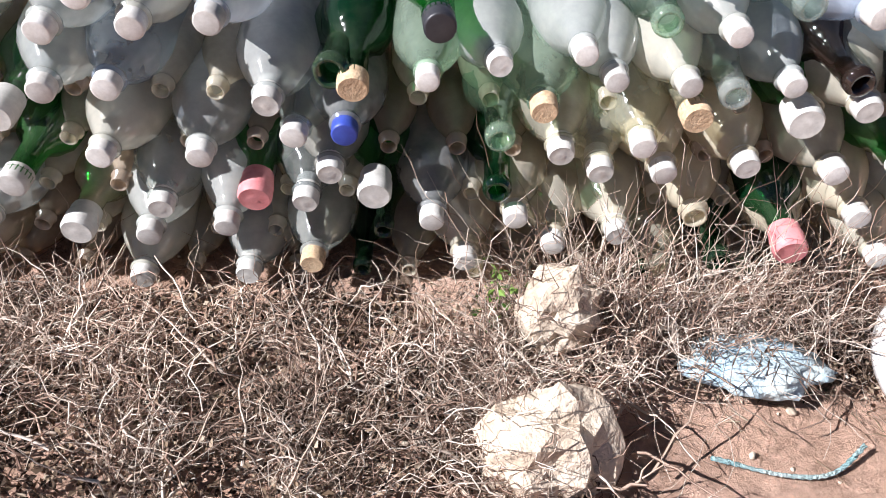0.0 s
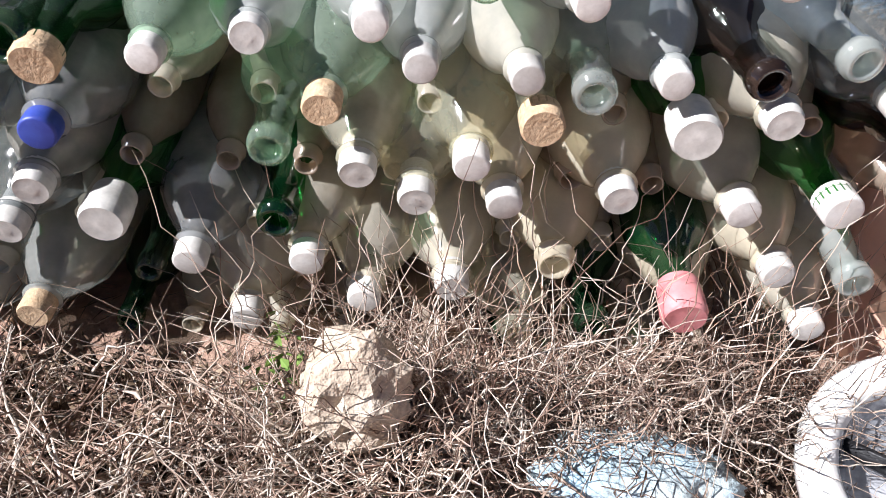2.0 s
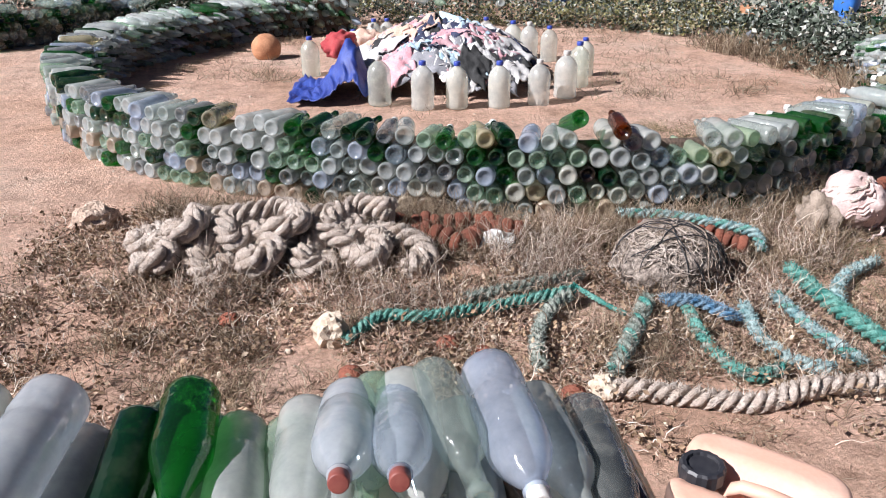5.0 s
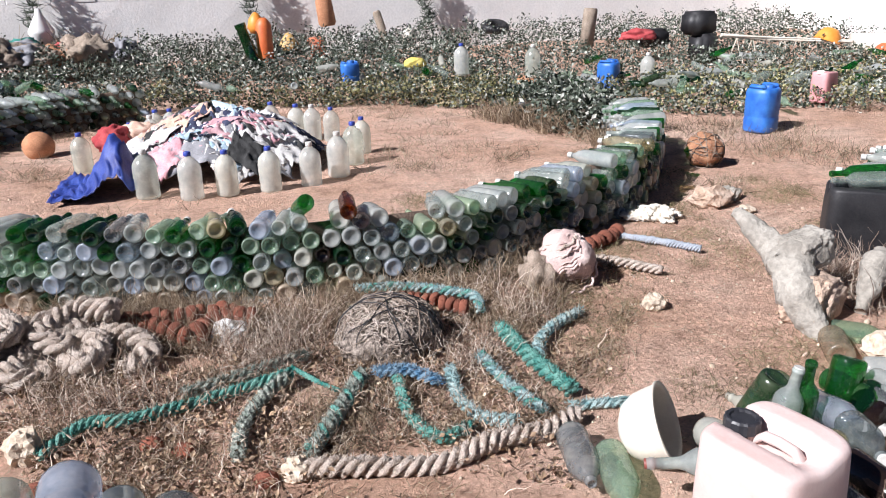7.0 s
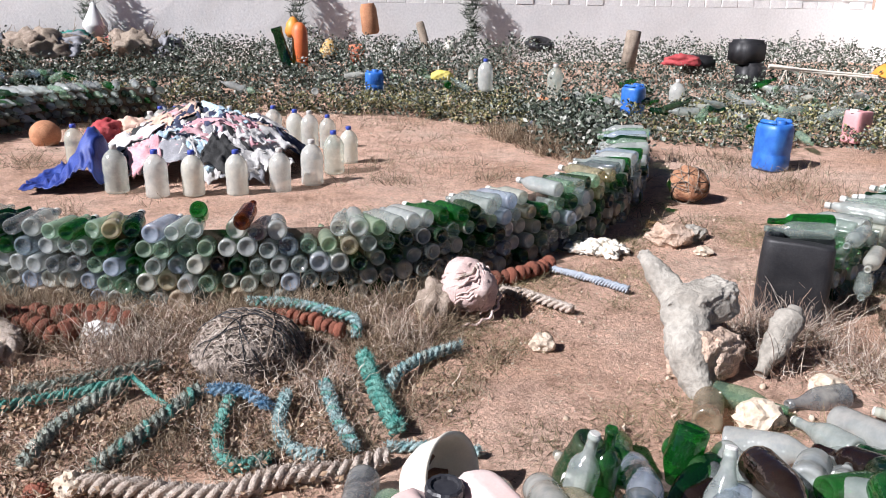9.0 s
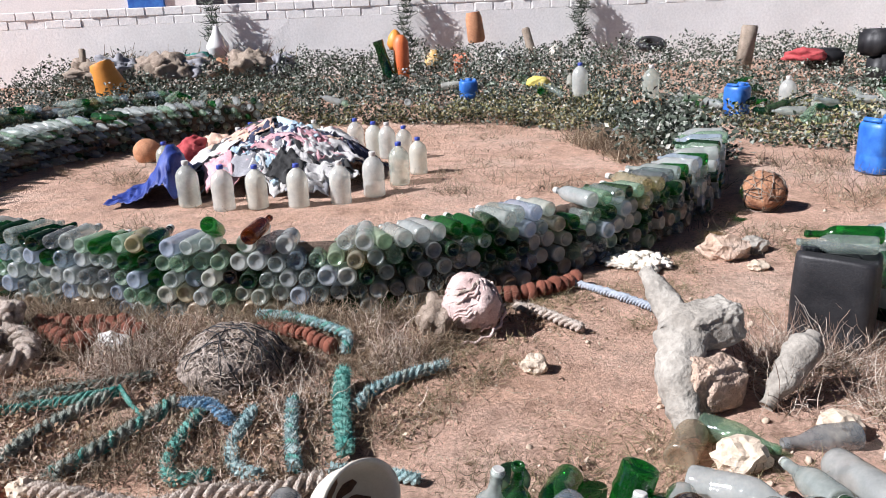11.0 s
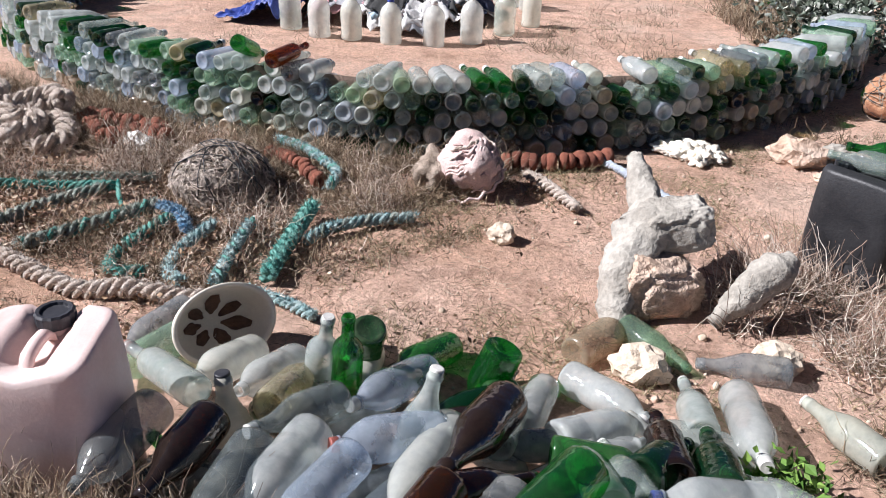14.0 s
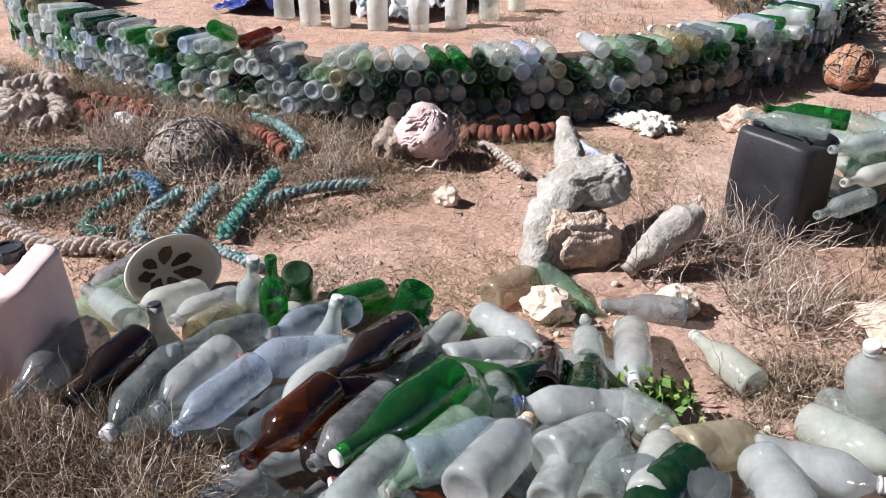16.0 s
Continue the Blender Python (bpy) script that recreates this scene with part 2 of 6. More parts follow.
ORANGE = solid("faded_orange_plastic", (0.66, 0.24, 0.03), (0.78, 0.33, 0.06), 5, 90, 0.5, 0.1, grain=0.15, deep=0.004)
BLUE = solid("blue_drum_plastic", (0.02, 0.1, 0.42), (0.05, 0.2, 0.58), 8, 90, 0.45, 0.12, grain=0.15, deep=0.004)
BLACK = solid("dusty_black_plastic", (0.012, 0.012, 0.014), (0.035, 0.034, 0.036), 5, 120, 0.5, 0.3, sheen=0.4, deep=0.004)
CANSKIN = solid("pinkish_white_can_plastic", (0.64, 0.42, 0.38), (0.75, 0.66, 0.625), 2.5, 120, 0.5, 0.12, grain=0.15, deep=0.004)
CANPEACH = solid("peach_can_plastic", (0.66, 0.38, 0.27), (0.74, 0.5, 0.4), 3, 120, 0.5, 0.12, grain=0.15, deep=0.004)
CREAM = solid("cream_plastic", (0.66, 0.6, 0.5), (0.78, 0.73, 0.64), 6, 100, 0.5, 0.15, grain=0.15, deep=0.004)
WHITEP = solid("white_plastic", (0.74, 0.73, 0.7), (0.82, 0.81, 0.79), 8, 100, 0.5, 0.1, grain=0.15, deep=0.004)
WOOD = solid("weathered_grey_wood", (0.24, 0.19, 0.14), (0.42, 0.34, 0.27), 8, 70, 0.9, 0.7)


# ---- mesh builders ----
def mesh_ob(name, verts, faces, material, parent=None, label="", smooth=True):
    me = bpy.data.meshes.new(name)
    me.from_pydata([tuple(map(float, v)) for v in verts], [], faces)
    me.materials.append(material)
    if smooth:
        me.shade_smooth()
    ob = new(name, me)
    if parent:
        ob.parent = parent
    if label:
        ob["label"] = label
    return ob


def part(name, bm, material, parent=None, label="", smooth=True):
    me = bpy.data.meshes.new(name)
    bmesh.ops.recalc_face_normals(bm, faces=bm.faces)
    bm.to_mesh(me)
    bm.free()
    me.materials.append(material)
    if smooth:
        me.shade_smooth()
    ob = new(name, me)
    if parent:
        ob.parent = parent
    if label:
        ob["label"] = label
    return ob


def lathe(profile, seg=16, square=0.0):
    """Rings round z from (radius, height) pairs; the ends close in a point where the radius is 0."""
    verts, faces, rings = [], [], []
    for r, z in profile:
        if r <= 1e-6:
            rings.append([len(verts)])
            verts.append((0, 0, z))
            continue
        ring = []
        for i in range(seg):
            a = 2 * math.pi * i / seg
            k = 1.0
            if square:
                k = 1 / max(abs(math.cos(a)), abs(math.sin(a))) ** square
            ring.append(len(verts))
            verts.append((r * k * math.cos(a), r * k * math.sin(a), z))
        rings.append(ring)
    for a, b in zip(rings, rings[1:]):
        for i in range(seg):
            j = (i + 1) % seg
            if len(a) == 1 and len(b) > 1:
                faces.append((a[0], b[j], b[i]))
            elif len(b) == 1 and len(a) > 1:
                faces.append((a[i], a[j], b[0]))
            elif len(a) > 1:
                faces.append((a[i], a[j], b[j], b[i]))
    return verts, faces


def box_bm(sx, sy, sz, bevel=0.0, at=(0, 0, 0), seg=2):
    bm = bmesh.new()
    bmesh.ops.create_cube(bm, size=1.0, matrix=Matrix.Translation(at) @ Matrix.Diagonal((sx, sy, sz, 1)))
    if bevel:
        bmesh.ops.bevel(bm, geom=bm.edges[:], offset=bevel, segments=seg, affect="EDGES")
    return bm


def ground_height(x, y):
    z = 0.022 * noise.noise((x * 1.3, y * 1.3, 0)) + 0.012 * noise.noise((x * 5, y * 5, 3)) + 0.008 * noise.noise((x * 15, y * 15, 7))
    drop = min(max((0.58 - y) / 0.25, 0), 1)
    rise = min(max((y - 9.5) / 4.0, 0), 1) * 0.25
    return z * (1 - 0.6 * drop) - 0.1 * drop + rise


# ---- the setting ----
def build_ground():
    xs = np.concatenate([[-600, -250, -100, -50, -25, -14, -9, -6], np.arange(-4.2, -0.8, 0.09), np.arange(-0.8, 4.6, 0.035), np.arange(4.6, 13, 0.1), [14, 17, 22, 30, 50, 100, 250, 600]])
    ys = np.concatenate([[-600, -250, -100, -50, -25, -12, -6, -3, -1.6], np.arange(-0.9, 0.4, 0.08), np.arange(0.4, 4.2, 0.035), np.arange(4.2, 14.4, 0.1), [16, 20, 26, 35, 60, 120, 300, 600]])
    verts = [(x, y, ground_height(x, y)) for y in ys for x in xs]
    w = len(xs)
    faces = [(j * w + i, j * w + i + 1, (j + 1) * w + i + 1, (j + 1) * w + i) for j in range(len(ys) - 1) for i in range(w - 1)]
    tagged(mesh_ob("ground", verts, faces, SAND), "reddish sandy earth with grit and dry litter", "ground", kind="structure")


build_ground()


def wall(name, a, b, height, thick, label, material=PLASTER):
    a, b = Vector(a), Vector(b)
    d = b - a
    n = max(2, int(d.length / 0.5))
    m = max(2, int(height / 0.35))
    side = Vector((-d.y, d.x)).normalized() * thick
    verts, faces = [], []
    for off in (Vector((0, 0)), side):
        for j in range(m + 1):
            for i in range(n + 1):
                p = a + d * i / n + off
                w = 0.012 * noise.noise((p.x * 1.1, p.y * 1.1, j * 0.9))
                verts.append((p.x + side.normalized().x * w, p.y + side.normalized().y * w, height * j / m - 0.1))
    c = (n + 1) * (m + 1)
    ix = lambda s, j, i: s * c + j * (n + 1) + i
    for s in (0, 1):
        for j in range(m):
            for i in range(n):
                q = (ix(s, j, i), ix(s, j, i + 1), ix(s, j + 1, i + 1), ix(s, j + 1, i))
                faces.append(q if s == 0 else q[::-1])
    for i in range(n):
        faces.append((ix(0, m, i), ix(0, m, i + 1), ix(1, m, i + 1), ix(1, m, i)))
    for i in (0, n):
        for j in range(m):
            faces.append((ix(0, j, i), ix(1, j, i), ix(1, j + 1, i), ix(0, j + 1, i)))
    return tagged(mesh_ob(name, verts, faces, material, smooth=False), label, "wall", kind="structure")


rng0 = random.Random(2)
NORTH = wall("wall_north", (-16, 14.0), (12.6, 14.0), 1.35, 0.3, "white rough-plastered garden wall with bare block courses on top")

part("mortar", box_bm(28.5, 0.26, 0.34, 0, (-1.7, 14.15, 1.37)), PLASTER, NORTH, smooth=False)
for j in range(2):                                   # bare block courses along the top
    bm_wide = 0.33
    for i in range(86):
        x = -16 + (i + 0.5 * (j % 2) + 0.5) * bm_wide
        o = part("block", box_bm(bm_wide - 0.014, 0.29, 0.138, 0.01, (0, 0, 0), 1), PLASTER, NORTH, smooth=False)
        o.location = (x, 14.15 + rng0.uniform(-0.012, 0.012), 1.25 + 0.071 + j * 0.15)

# ---- bottles ----
SHAPES = {
    "pet": [(0, 0.012), (0.02, 0.012), (0.03, 0.004), (0.038, 0), (0.044, 0.006), (0.0455, 0.02), (0.0455, 0.075), (0.043, 0.085), (0.0455, 0.095), (0.0455, 0.2),
            (0.042, 0.225), (0.033, 0.25), (0.022, 0.272), (0.0145, 0.288), (0.0135, 0.296), (0.017, 0.298), (0.017, 0.302), (0.0135, 0.304), (0.0135, 0.32), (0.0115, 0.32), (0.0115, 0.3)],
    "wine": [(0, 0.028), (0.018, 0.022), (0.03, 0.006), (0.035, 0), (0.0395, 0.004), (0.041, 0.014), (0.041, 0.185), (0.039, 0.2), (0.031, 0.218), (0.021, 0.232),
             (0.0165, 0.245), (0.0155, 0.3), (0.0175, 0.301), (0.0175, 0.313), (0.0155, 0.314), (0.0155, 0.32), (0.0115, 0.32), (0.0115, 0.29)],
    "slope": [(0, 0.028), (0.018, 0.022), (0.03, 0.006), (0.036, 0), (0.042, 0.006), (0.0435, 0.018), (0.0435, 0.14), (0.042, 0.16), (0.036, 0.185), (0.028, 0.21),
              (0.021, 0.235), (0.0175, 0.255), (0.016, 0.285), (0.0175, 0.29), (0.0175, 0.303), (0.0155, 0.305), (0.0155, 0.318), (0.0115, 0.318), (0.0115, 0.29)],
}
BOTTLE_MESH = {}
CAP_MESH = {}


def bottle_mesh(shape, glass):
    if (shape, glass) not in BOTTLE_MESH:
        v, f = lathe(SHAPES[shape], 18)
        me = bpy.data.meshes.new("bottle")
        me.from_pydata(v, [], f)
        me.materials.append(GLASS[glass])
        me.shade_smooth()
        BOTTLE_MESH[shape, glass] = me
    return BOTTLE_MESH[shape, glass]


def cap_mesh(cap):
    if cap not in CAP_MESH:
        if cap in ("foil", "pink"):
            prof = [(0.0172, 0.274), (0.018, 0.278), (0.0178, 0.285), (0.0192, 0.295), (0.0192, 0.318), (0.017, 0.3235), (0.006, 0.3225), (0, 0.324)]
        elif cap == "cork":
            prof = [(0.0175, 0.3), (0.0185, 0.304), (0.0185, 0.326), (0.0165, 0.3295), (0, 0.3285)]
        else:
            prof = [(0.0172, 0.296), (0.0185, 0.2965), (0.0185, 0.303), (0.0178, 0.3035), (0.0185, 0.3045), (0.0185, 0.3228), (0.0178, 0.3252), (0.0165, 0.3262), (0.0155, 0.3264), (0, 0.3264)]
        v, f = lathe(prof, 20)
        me = bpy.data.meshes.new("cap")
        me.from_pydata(v, [], f)
        me.materials.append(CAPS[cap])
        me.shade_smooth()
        me.set_sharp_from_angle(angle=0.7)
        CAP_MESH[cap] = me
    return CAP_MESH[cap]


WORDS = {"frost": "cloudy clear plastic", "clear": "dusty clear glass", "blue": "pale bluish plastic", "pale": "pale green glass", "yellow": "yellowed plastic", "haze": "sand-stained clear plastic", "smoke": "grey dusty glass",
         "green": "bright green glass", "dkgreen": "dark green glass", "brown": "dark brown glass", "amber": "amber glass", "sandy": "dirty sand-coloured plastic"}


def along(base, way, roll=0.0, scale=1.0):
    q = Vector(way).normalized().to_track_quat("Z", "Y")
    return Matrix.Translation(base) @ q.to_matrix().to_4x4() @ Matrix.Rotation(roll, 4, "Z") @ Matrix.Scale(scale, 4)


def bottle(shape, glass, base, way, scale=1.0, cap="", where="", group="", roll=0.0):
    kind = "plastic_bottle" if shape == "pet" else "glass_bottle"
    ob = new(kind, bottle_mesh(shape, glass))
    ob.matrix_world = along(base, way, roll, scale)
    if cap:
        c = new("cap", cap_mesh(cap))
        c.parent = ob
    tagged(ob, f"{WORDS[glass]} bottle {where}", "bottle", group)
    return ob


rng = random.Random(4)


def pick(pairs):
    k = rng.random() * sum(w for _, w in pairs)
    for v, w in pairs:
        k -= w
        if k <= 0:
            return v
    return pairs[-1][0]


MIX = [("frost", 34), ("clear", 18), ("pale", 13), ("blue", 7), ("green", 8), ("dkgreen", 8), ("yellow", 3), ("brown", 1), ("smoke", 7)]


def shape_for(glass):
    if glass in ("frost", "blue", "yellow", "sandy", "haze"):
        return "pet"
    return rng.choice(["wine", "wine", "slope"])


def smooth_line(points, step):
    """A Catmull-Rom line through the points, cut at even steps: (place, way)."""
    P = [Vector(p) for p in points]
    P = [P[0] * 2 - P[1]] + P + [P[-1] * 2 - P[-2]]
    fine = []
    for a, b, c, d in zip(P, P[1:], P[2:], P[3:]):
        for k in range(24):
            t = k / 24
            fine.append(0.5 * ((2 * b) + (c - a) * t + (2 * a - 5 * b + 4 * c - d) * t * t + (3 * b - a - 3 * c + d) * t ** 3))
    fine.append(P[-2])
    out, left = [], 0.0
    for p, q in zip(fine, fine[1:]):
        l = (q - p).length
        while left <= l and l > 0:
            out.append((p.lerp(q, left / l), (q - p).normalized()))
            left += step
        left -= l
    return out


def stuff_mesh(name, pieces, materials, label, category):
    """pieces: (verts, faces, matrix, material index), joined into one mesh."""
    V, F, M, n = [], [], [], 0
    for v, f, m, k in pieces:
        a = np.array(v)
        mm = np.array(m)
        V.append(a @ mm[:3, :3].T + mm[:3, 3])
        F.extend(tuple(i + n for i in q) for q in f)
        M.extend([k] * len(f))
        n += len(a)
    me = bpy.data.meshes.new(name)
    me.from_pydata(np.concatenate(V).tolist(), [], F)
    for m in materials:
        me.materials.append(m)
    me.polygons.foreach_set("material_index", M)
    me.shade_smooth()
    return tagged(new(name, me), label, category, kind="stuff")


def stack(points, rows, pitch, outward, where, group, keep, first=0.045, tilt=0.03, mixed=MIX, label_far=""):
    """A wall of bottles stacked like logs along a line, bases on the line; outward is +1 or -1 from the way's right."""
    line = smooth_line([(*p, 0) for p in points], pitch)
    loose, names = [], list(GLASS)
    for r in range(rows):
        for i, (p, w) in enumerate(line):
            if r % 2:
                p = p + w * pitch / 2
            if r == rows - 1 and rng.random() < 0.12 or (outward > 0 and p.x > 4 and r > 1 + 3 * max(0, 7.0 - p.y)):
                continue
            out = Vector((w.y, -w.x, 0)) * outward
            glass = pick(mixed if r > 1 else mixed + [("sandy", 22), ("smoke", 12)])
            z = first + r * pitch * 0.88 + rng.uniform(-0.008, 0.008)
            way = -out + w * rng.uniform(-0.1, 0.1) + Vector((0, 0, rng.uniform(-0.05, 0.05) - tilt))
            if r == rows - 1:
                way += w * rng.uniform(-0.25, 0.25) + Vector((0, 0, rng.uniform(-0.04, 0.02)))
            base = Vector((p.x, p.y, z)) + out * rng.uniform(-0.035, 0.02) - Vector((0, 0, 0.0))
            sc = rng.uniform(0.94, 1.08)
            sh = shape_for(glass)
            if keep(p.x, p.y):
                bottle(sh, glass, base, way, sc, pick([("white", 5), ("", 4), ("foil", 1)]) if r == rows - 1 else "", where, group, rng.uniform(0, 6))
            else:
                v, f = lathe(SHAPES[sh], 12)
                loose.append((v, f, along(base, way, 0, sc), names.index(glass)))
    verts, faces = [], []                                # unseen dark core added to stop light passing through the bottles
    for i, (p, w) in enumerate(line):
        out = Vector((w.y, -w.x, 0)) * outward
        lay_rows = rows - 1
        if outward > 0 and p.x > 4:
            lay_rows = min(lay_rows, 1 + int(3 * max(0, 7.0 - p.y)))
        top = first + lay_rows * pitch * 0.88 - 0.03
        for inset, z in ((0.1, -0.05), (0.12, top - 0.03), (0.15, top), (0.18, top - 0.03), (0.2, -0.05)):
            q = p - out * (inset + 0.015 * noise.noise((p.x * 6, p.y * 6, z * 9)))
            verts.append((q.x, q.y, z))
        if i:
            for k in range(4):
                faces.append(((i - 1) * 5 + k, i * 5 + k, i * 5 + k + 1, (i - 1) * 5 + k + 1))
    tagged(mesh_ob("wall_core", verts, faces, LIGHT_BLOCK), "unseen dark core added to block light between the stacked bottles", "wall", kind="structure")
    if loose:
        stuff_mesh("stacked_bottles", loose, [GLASS[n] for n in names], label_far, "bottles")


RING = [(-1.95, 5.6), (-1.5, 4.75), (-0.94, 4.2), (-0.44, 3.9), (0.15, 3.64), (0.75, 3.45), (1.3, 3.37), (1.8, 3.36), (2.25, 3.42), (2.62, 3.6), (3.05, 3.88), (3.5, 4.18), (4.02, 4.8), (4.45, 5.6), (4.66, 6.5), (4.6, 7.4), (4.2, 8.3)]
stack(RING, 5, 0.096, 1, "stacked in the low ring wall", "bottles of the ring wall", lambda x, y: 0.1 < x < 3.9 and y < 4.7,
      label_far="clear and green bottles stacked in a curved wall")
LEFT = [(-1.95, 5.6), (-2.1, 6.4), (-2.05, 7.2), (-1.7, 8.1), (-1.0, 9.0), (0.0, 9.5)]
stack(LEFT, 5, 0.1, -1, "stacked in the ring wall", "", lambda x, y: False, label_far="dusty bottles stacked in the far ring wall")
stack([(-3.6, 8.2), (-2.9, 9.0), (-2.2, 9.9), (-1.4, 10.6)], 5, 0.1, 1, "", "", lambda x, y: False, label_far="dusty bottles stacked in an outer row")
stack([(7.3, 5.3), (6.2, 4.3), (5.3, 3.6), (4.4, 3.05)], 5, 0.096, -1, "stacked in the path wall", "bottles of the path wall", lambda x, y: x < 6.0,
      mixed=[("clear", 30), ("frost", 25), ("pale", 15), ("green", 12), ("dkgreen", 15)], label_far="bottles stacked in a low wall by the path")


def jug(base, h=1.0, cap="blue", label="milky plastic water jug standing by the heap of clothes", group="jugs round the clothes", leaning=(0, 0, 1)):
    if "jug" not in BOTTLE_MESH:
        v, f = lathe([(0, 0.01), (0.05, 0.01), (0.072, 0.0), (0.08, 0.008), (0.082, 0.03), (0.079, 0.06), (0.082, 0.09), (0.079, 0.12), (0.082, 0.15), (0.082, 0.2),
                      (0.078, 0.235), (0.064, 0.265), (0.042, 0.288), (0.026, 0.3), (0.02, 0.305), (0.02, 0.33)], 22)
        me = bpy.data.meshes.new("water_jug")
        me.from_pydata(v, [], f)
        me.materials.append(GLASS["jug"])
        me.shade_smooth()
        BOTTLE_MESH["jug"] = me
        for c in ("blue", "white"):
            v, f = lathe([(0.024, 0.308), (0.025, 0.31), (0.025, 0.333), (0.022, 0.337), (0, 0.337)], 18)
            me = bpy.data.meshes.new("cap")
            me.from_pydata(v, [], f)
            me.materials.append(CAPS[c])
            me.shade_smooth()
            me.set_sharp_from_angle(angle=0.7)
            CAP_MESH["jug" + c] = me
    ob = new("water_jug", BOTTLE_MESH["jug"])
    ob.matrix_world = along(base, leaning, rng.uniform(0, 6), h)
    new("cap", CAP_MESH["jug" + cap]).parent = ob
    return tagged(ob, label, "jug", group)


for x, y in ((0.38, 5.69), (0.69, 5.55), (0.94, 5.58), (1.25, 5.6), (1.56, 5.69), (1.8, 5.88), (1.98, 6.22), (2.12, 6.6), (-0.22, 6.87), (0.14, 7.3), (0.3, 7.5), (0.32, 7.9), (0.45, 8.0), (0.7, 7.95), (1.0, 7.8), (1.42, 7.8), (1.64, 7.5), (1.78, 7.4), (1.95, 7.3)):
    jug((x, y, ground_height(x, y) - 0.005), rng.uniform(0.95, 1.08), rng.choice(["blue", "blue", "white"]))

# ---- the near stack ----
NEARWAY = Vector((0, 1, 0.04))


def near(shape, glass, x, z, cap, dx=0.0, dz=0.06, scale=1.06, y=0.91):
    """A bottle whose mouth shows at (x, y, z) and whose body runs back from it."""
    way = Vector((-dx, -1, -dz)).normalized()
    if glass in ("frost", "smoke") and z < 0.45 and x > 0.12:
        glass = "haze"
    fat = 1.14 if z > 0.45 and x > -0.1 else 1.3 if shape == "pet" else 1.2
    base = Vector((x, y, z)) - way * 0.324 * scale
    ob = bottle(shape, glass, base, way, scale, cap, "stacked neck outwards in the near heap", "bottles of the near heap", rng.uniform(0, 6))
    ob.matrix_world = ob.matrix_world @ Matrix.Diagonal((fat, fat, 1.0, 1))
    for c in ob.children:
        c.scale = (1.08, 1.08, 1.0) if shape != "pet" and cap in ("foil", "pink") else (0.76, 0.76, 1.0) if shape == "pet" else (0.95, 0.95, 1.0)


# top row, necks towards the walker
near("wine", "dkgreen", -0.05, 0.46, "", 0.1, -0.06, 1.3)
near("slope", "green", 0.097, 0.532, "black", -0.1, 0.02, 1.1)
near("pet", "pale", 0.082, 0.455, "white", 0.0, 0.05)
near("pet", "frost", 0.179, 0.48, "foil", -0.1, -0.05)
near("pet", "frost", 0.29, 0.50, "white", -0.05, -0.02)
near("pet", "blue", 0.357, 0.62, "brown", 0.0, -0.26, 1.02)
near("pet", "blue", 0.446, 0.617, "brown", 0.02, -0.26, 1.02)
near("wine", "pale", 0.39, 0.543, "", 0.05, 0.0)
near("pet", "frost", 0.485, 0.532, "white", -0.08, 0.05)
near("wine", "clear", 0.569, 0.571, "", -0.17, 0.0)
near("pet", "blue", 0.657, 0.563, "white", -0.1, 0.0, 1.12)
near("wine", "brown", 0.671, 0.465, "", -0.08, 0.05)
near("wine", "clear", 0.752, 0.491, "", -0.14, 0.06)
near("pet", "smoke", 0.802, 0.452, "white", 0.0, 0.06)
near("pet", "frost", 0.579, 0.461, "white", -0.05, 0.05)
near("wine", "brown", 0.85, 0.40, "", -0.05, 0.05, 1.0)
near("wine", "dkgreen", 0.646, 0.2, "pink", 0.02, 0.16, 1.06, 0.87)
# the rows under it
for shape, glass, x, z, cap in (
        ("pet", "frost", 0.337, 0.462, "white"), ("pet", "frost", 0.438, 0.457, "white"), ("wine", "clear", 0.506, 0.44, ""), ("pet", "pale", 0.244, 0.415, "cork"),
        ("wine", "pale", 0.188, 0.36, ""), ("wine", "green", 0.005, 0.259, "foil"), ("pet", "smoke", -0.034, 0.368, "blue"), ("wine", "green", 0.615, 0.403, "foil"),
        ("pet", "frost", 0.696, 0.425, "foil"), ("pet", "frost", 0.687, 0.32, "white"), ("wine", "green", 0.792, 0.328, "white"), ("wine", "frost", 0.459, 0.409, "cork")):
    near(shape, glass, x, z, cap, rng.uniform(-0.08, 0.08), rng.uniform(0.04, 0.12))
for shape, glass, x, z, cap in (
        ("pet", "frost", 0.394, 0.358, "white"), ("pet", "frost", 0.433, 0.313, "white"), ("pet", "frost", 0.34, 0.31, "foil"), ("pet", "frost", 0.554, 0.326, "foil"),
        ("pet", "frost", 0.278, 0.34, "foil"), ("pet", "frost", 0.752, 0.239, "white"), ("wine", "clear", 0.849, 0.226, ""),
        ("pet", "smoke", 0.093, 0.214, "white"), ("pet", "smoke", 0.149, 0.132, "white"), ("pet", "frost", 0.222, 0.222, "white"), ("pet", "frost", 0.286, 0.17, "white"), ("pet", "frost", 0.387, 0.192, "foil")):
    near(shape, glass, x, z, cap, rng.uniform(-0.08, 0.08), rng.uniform(0.06, 0.2))
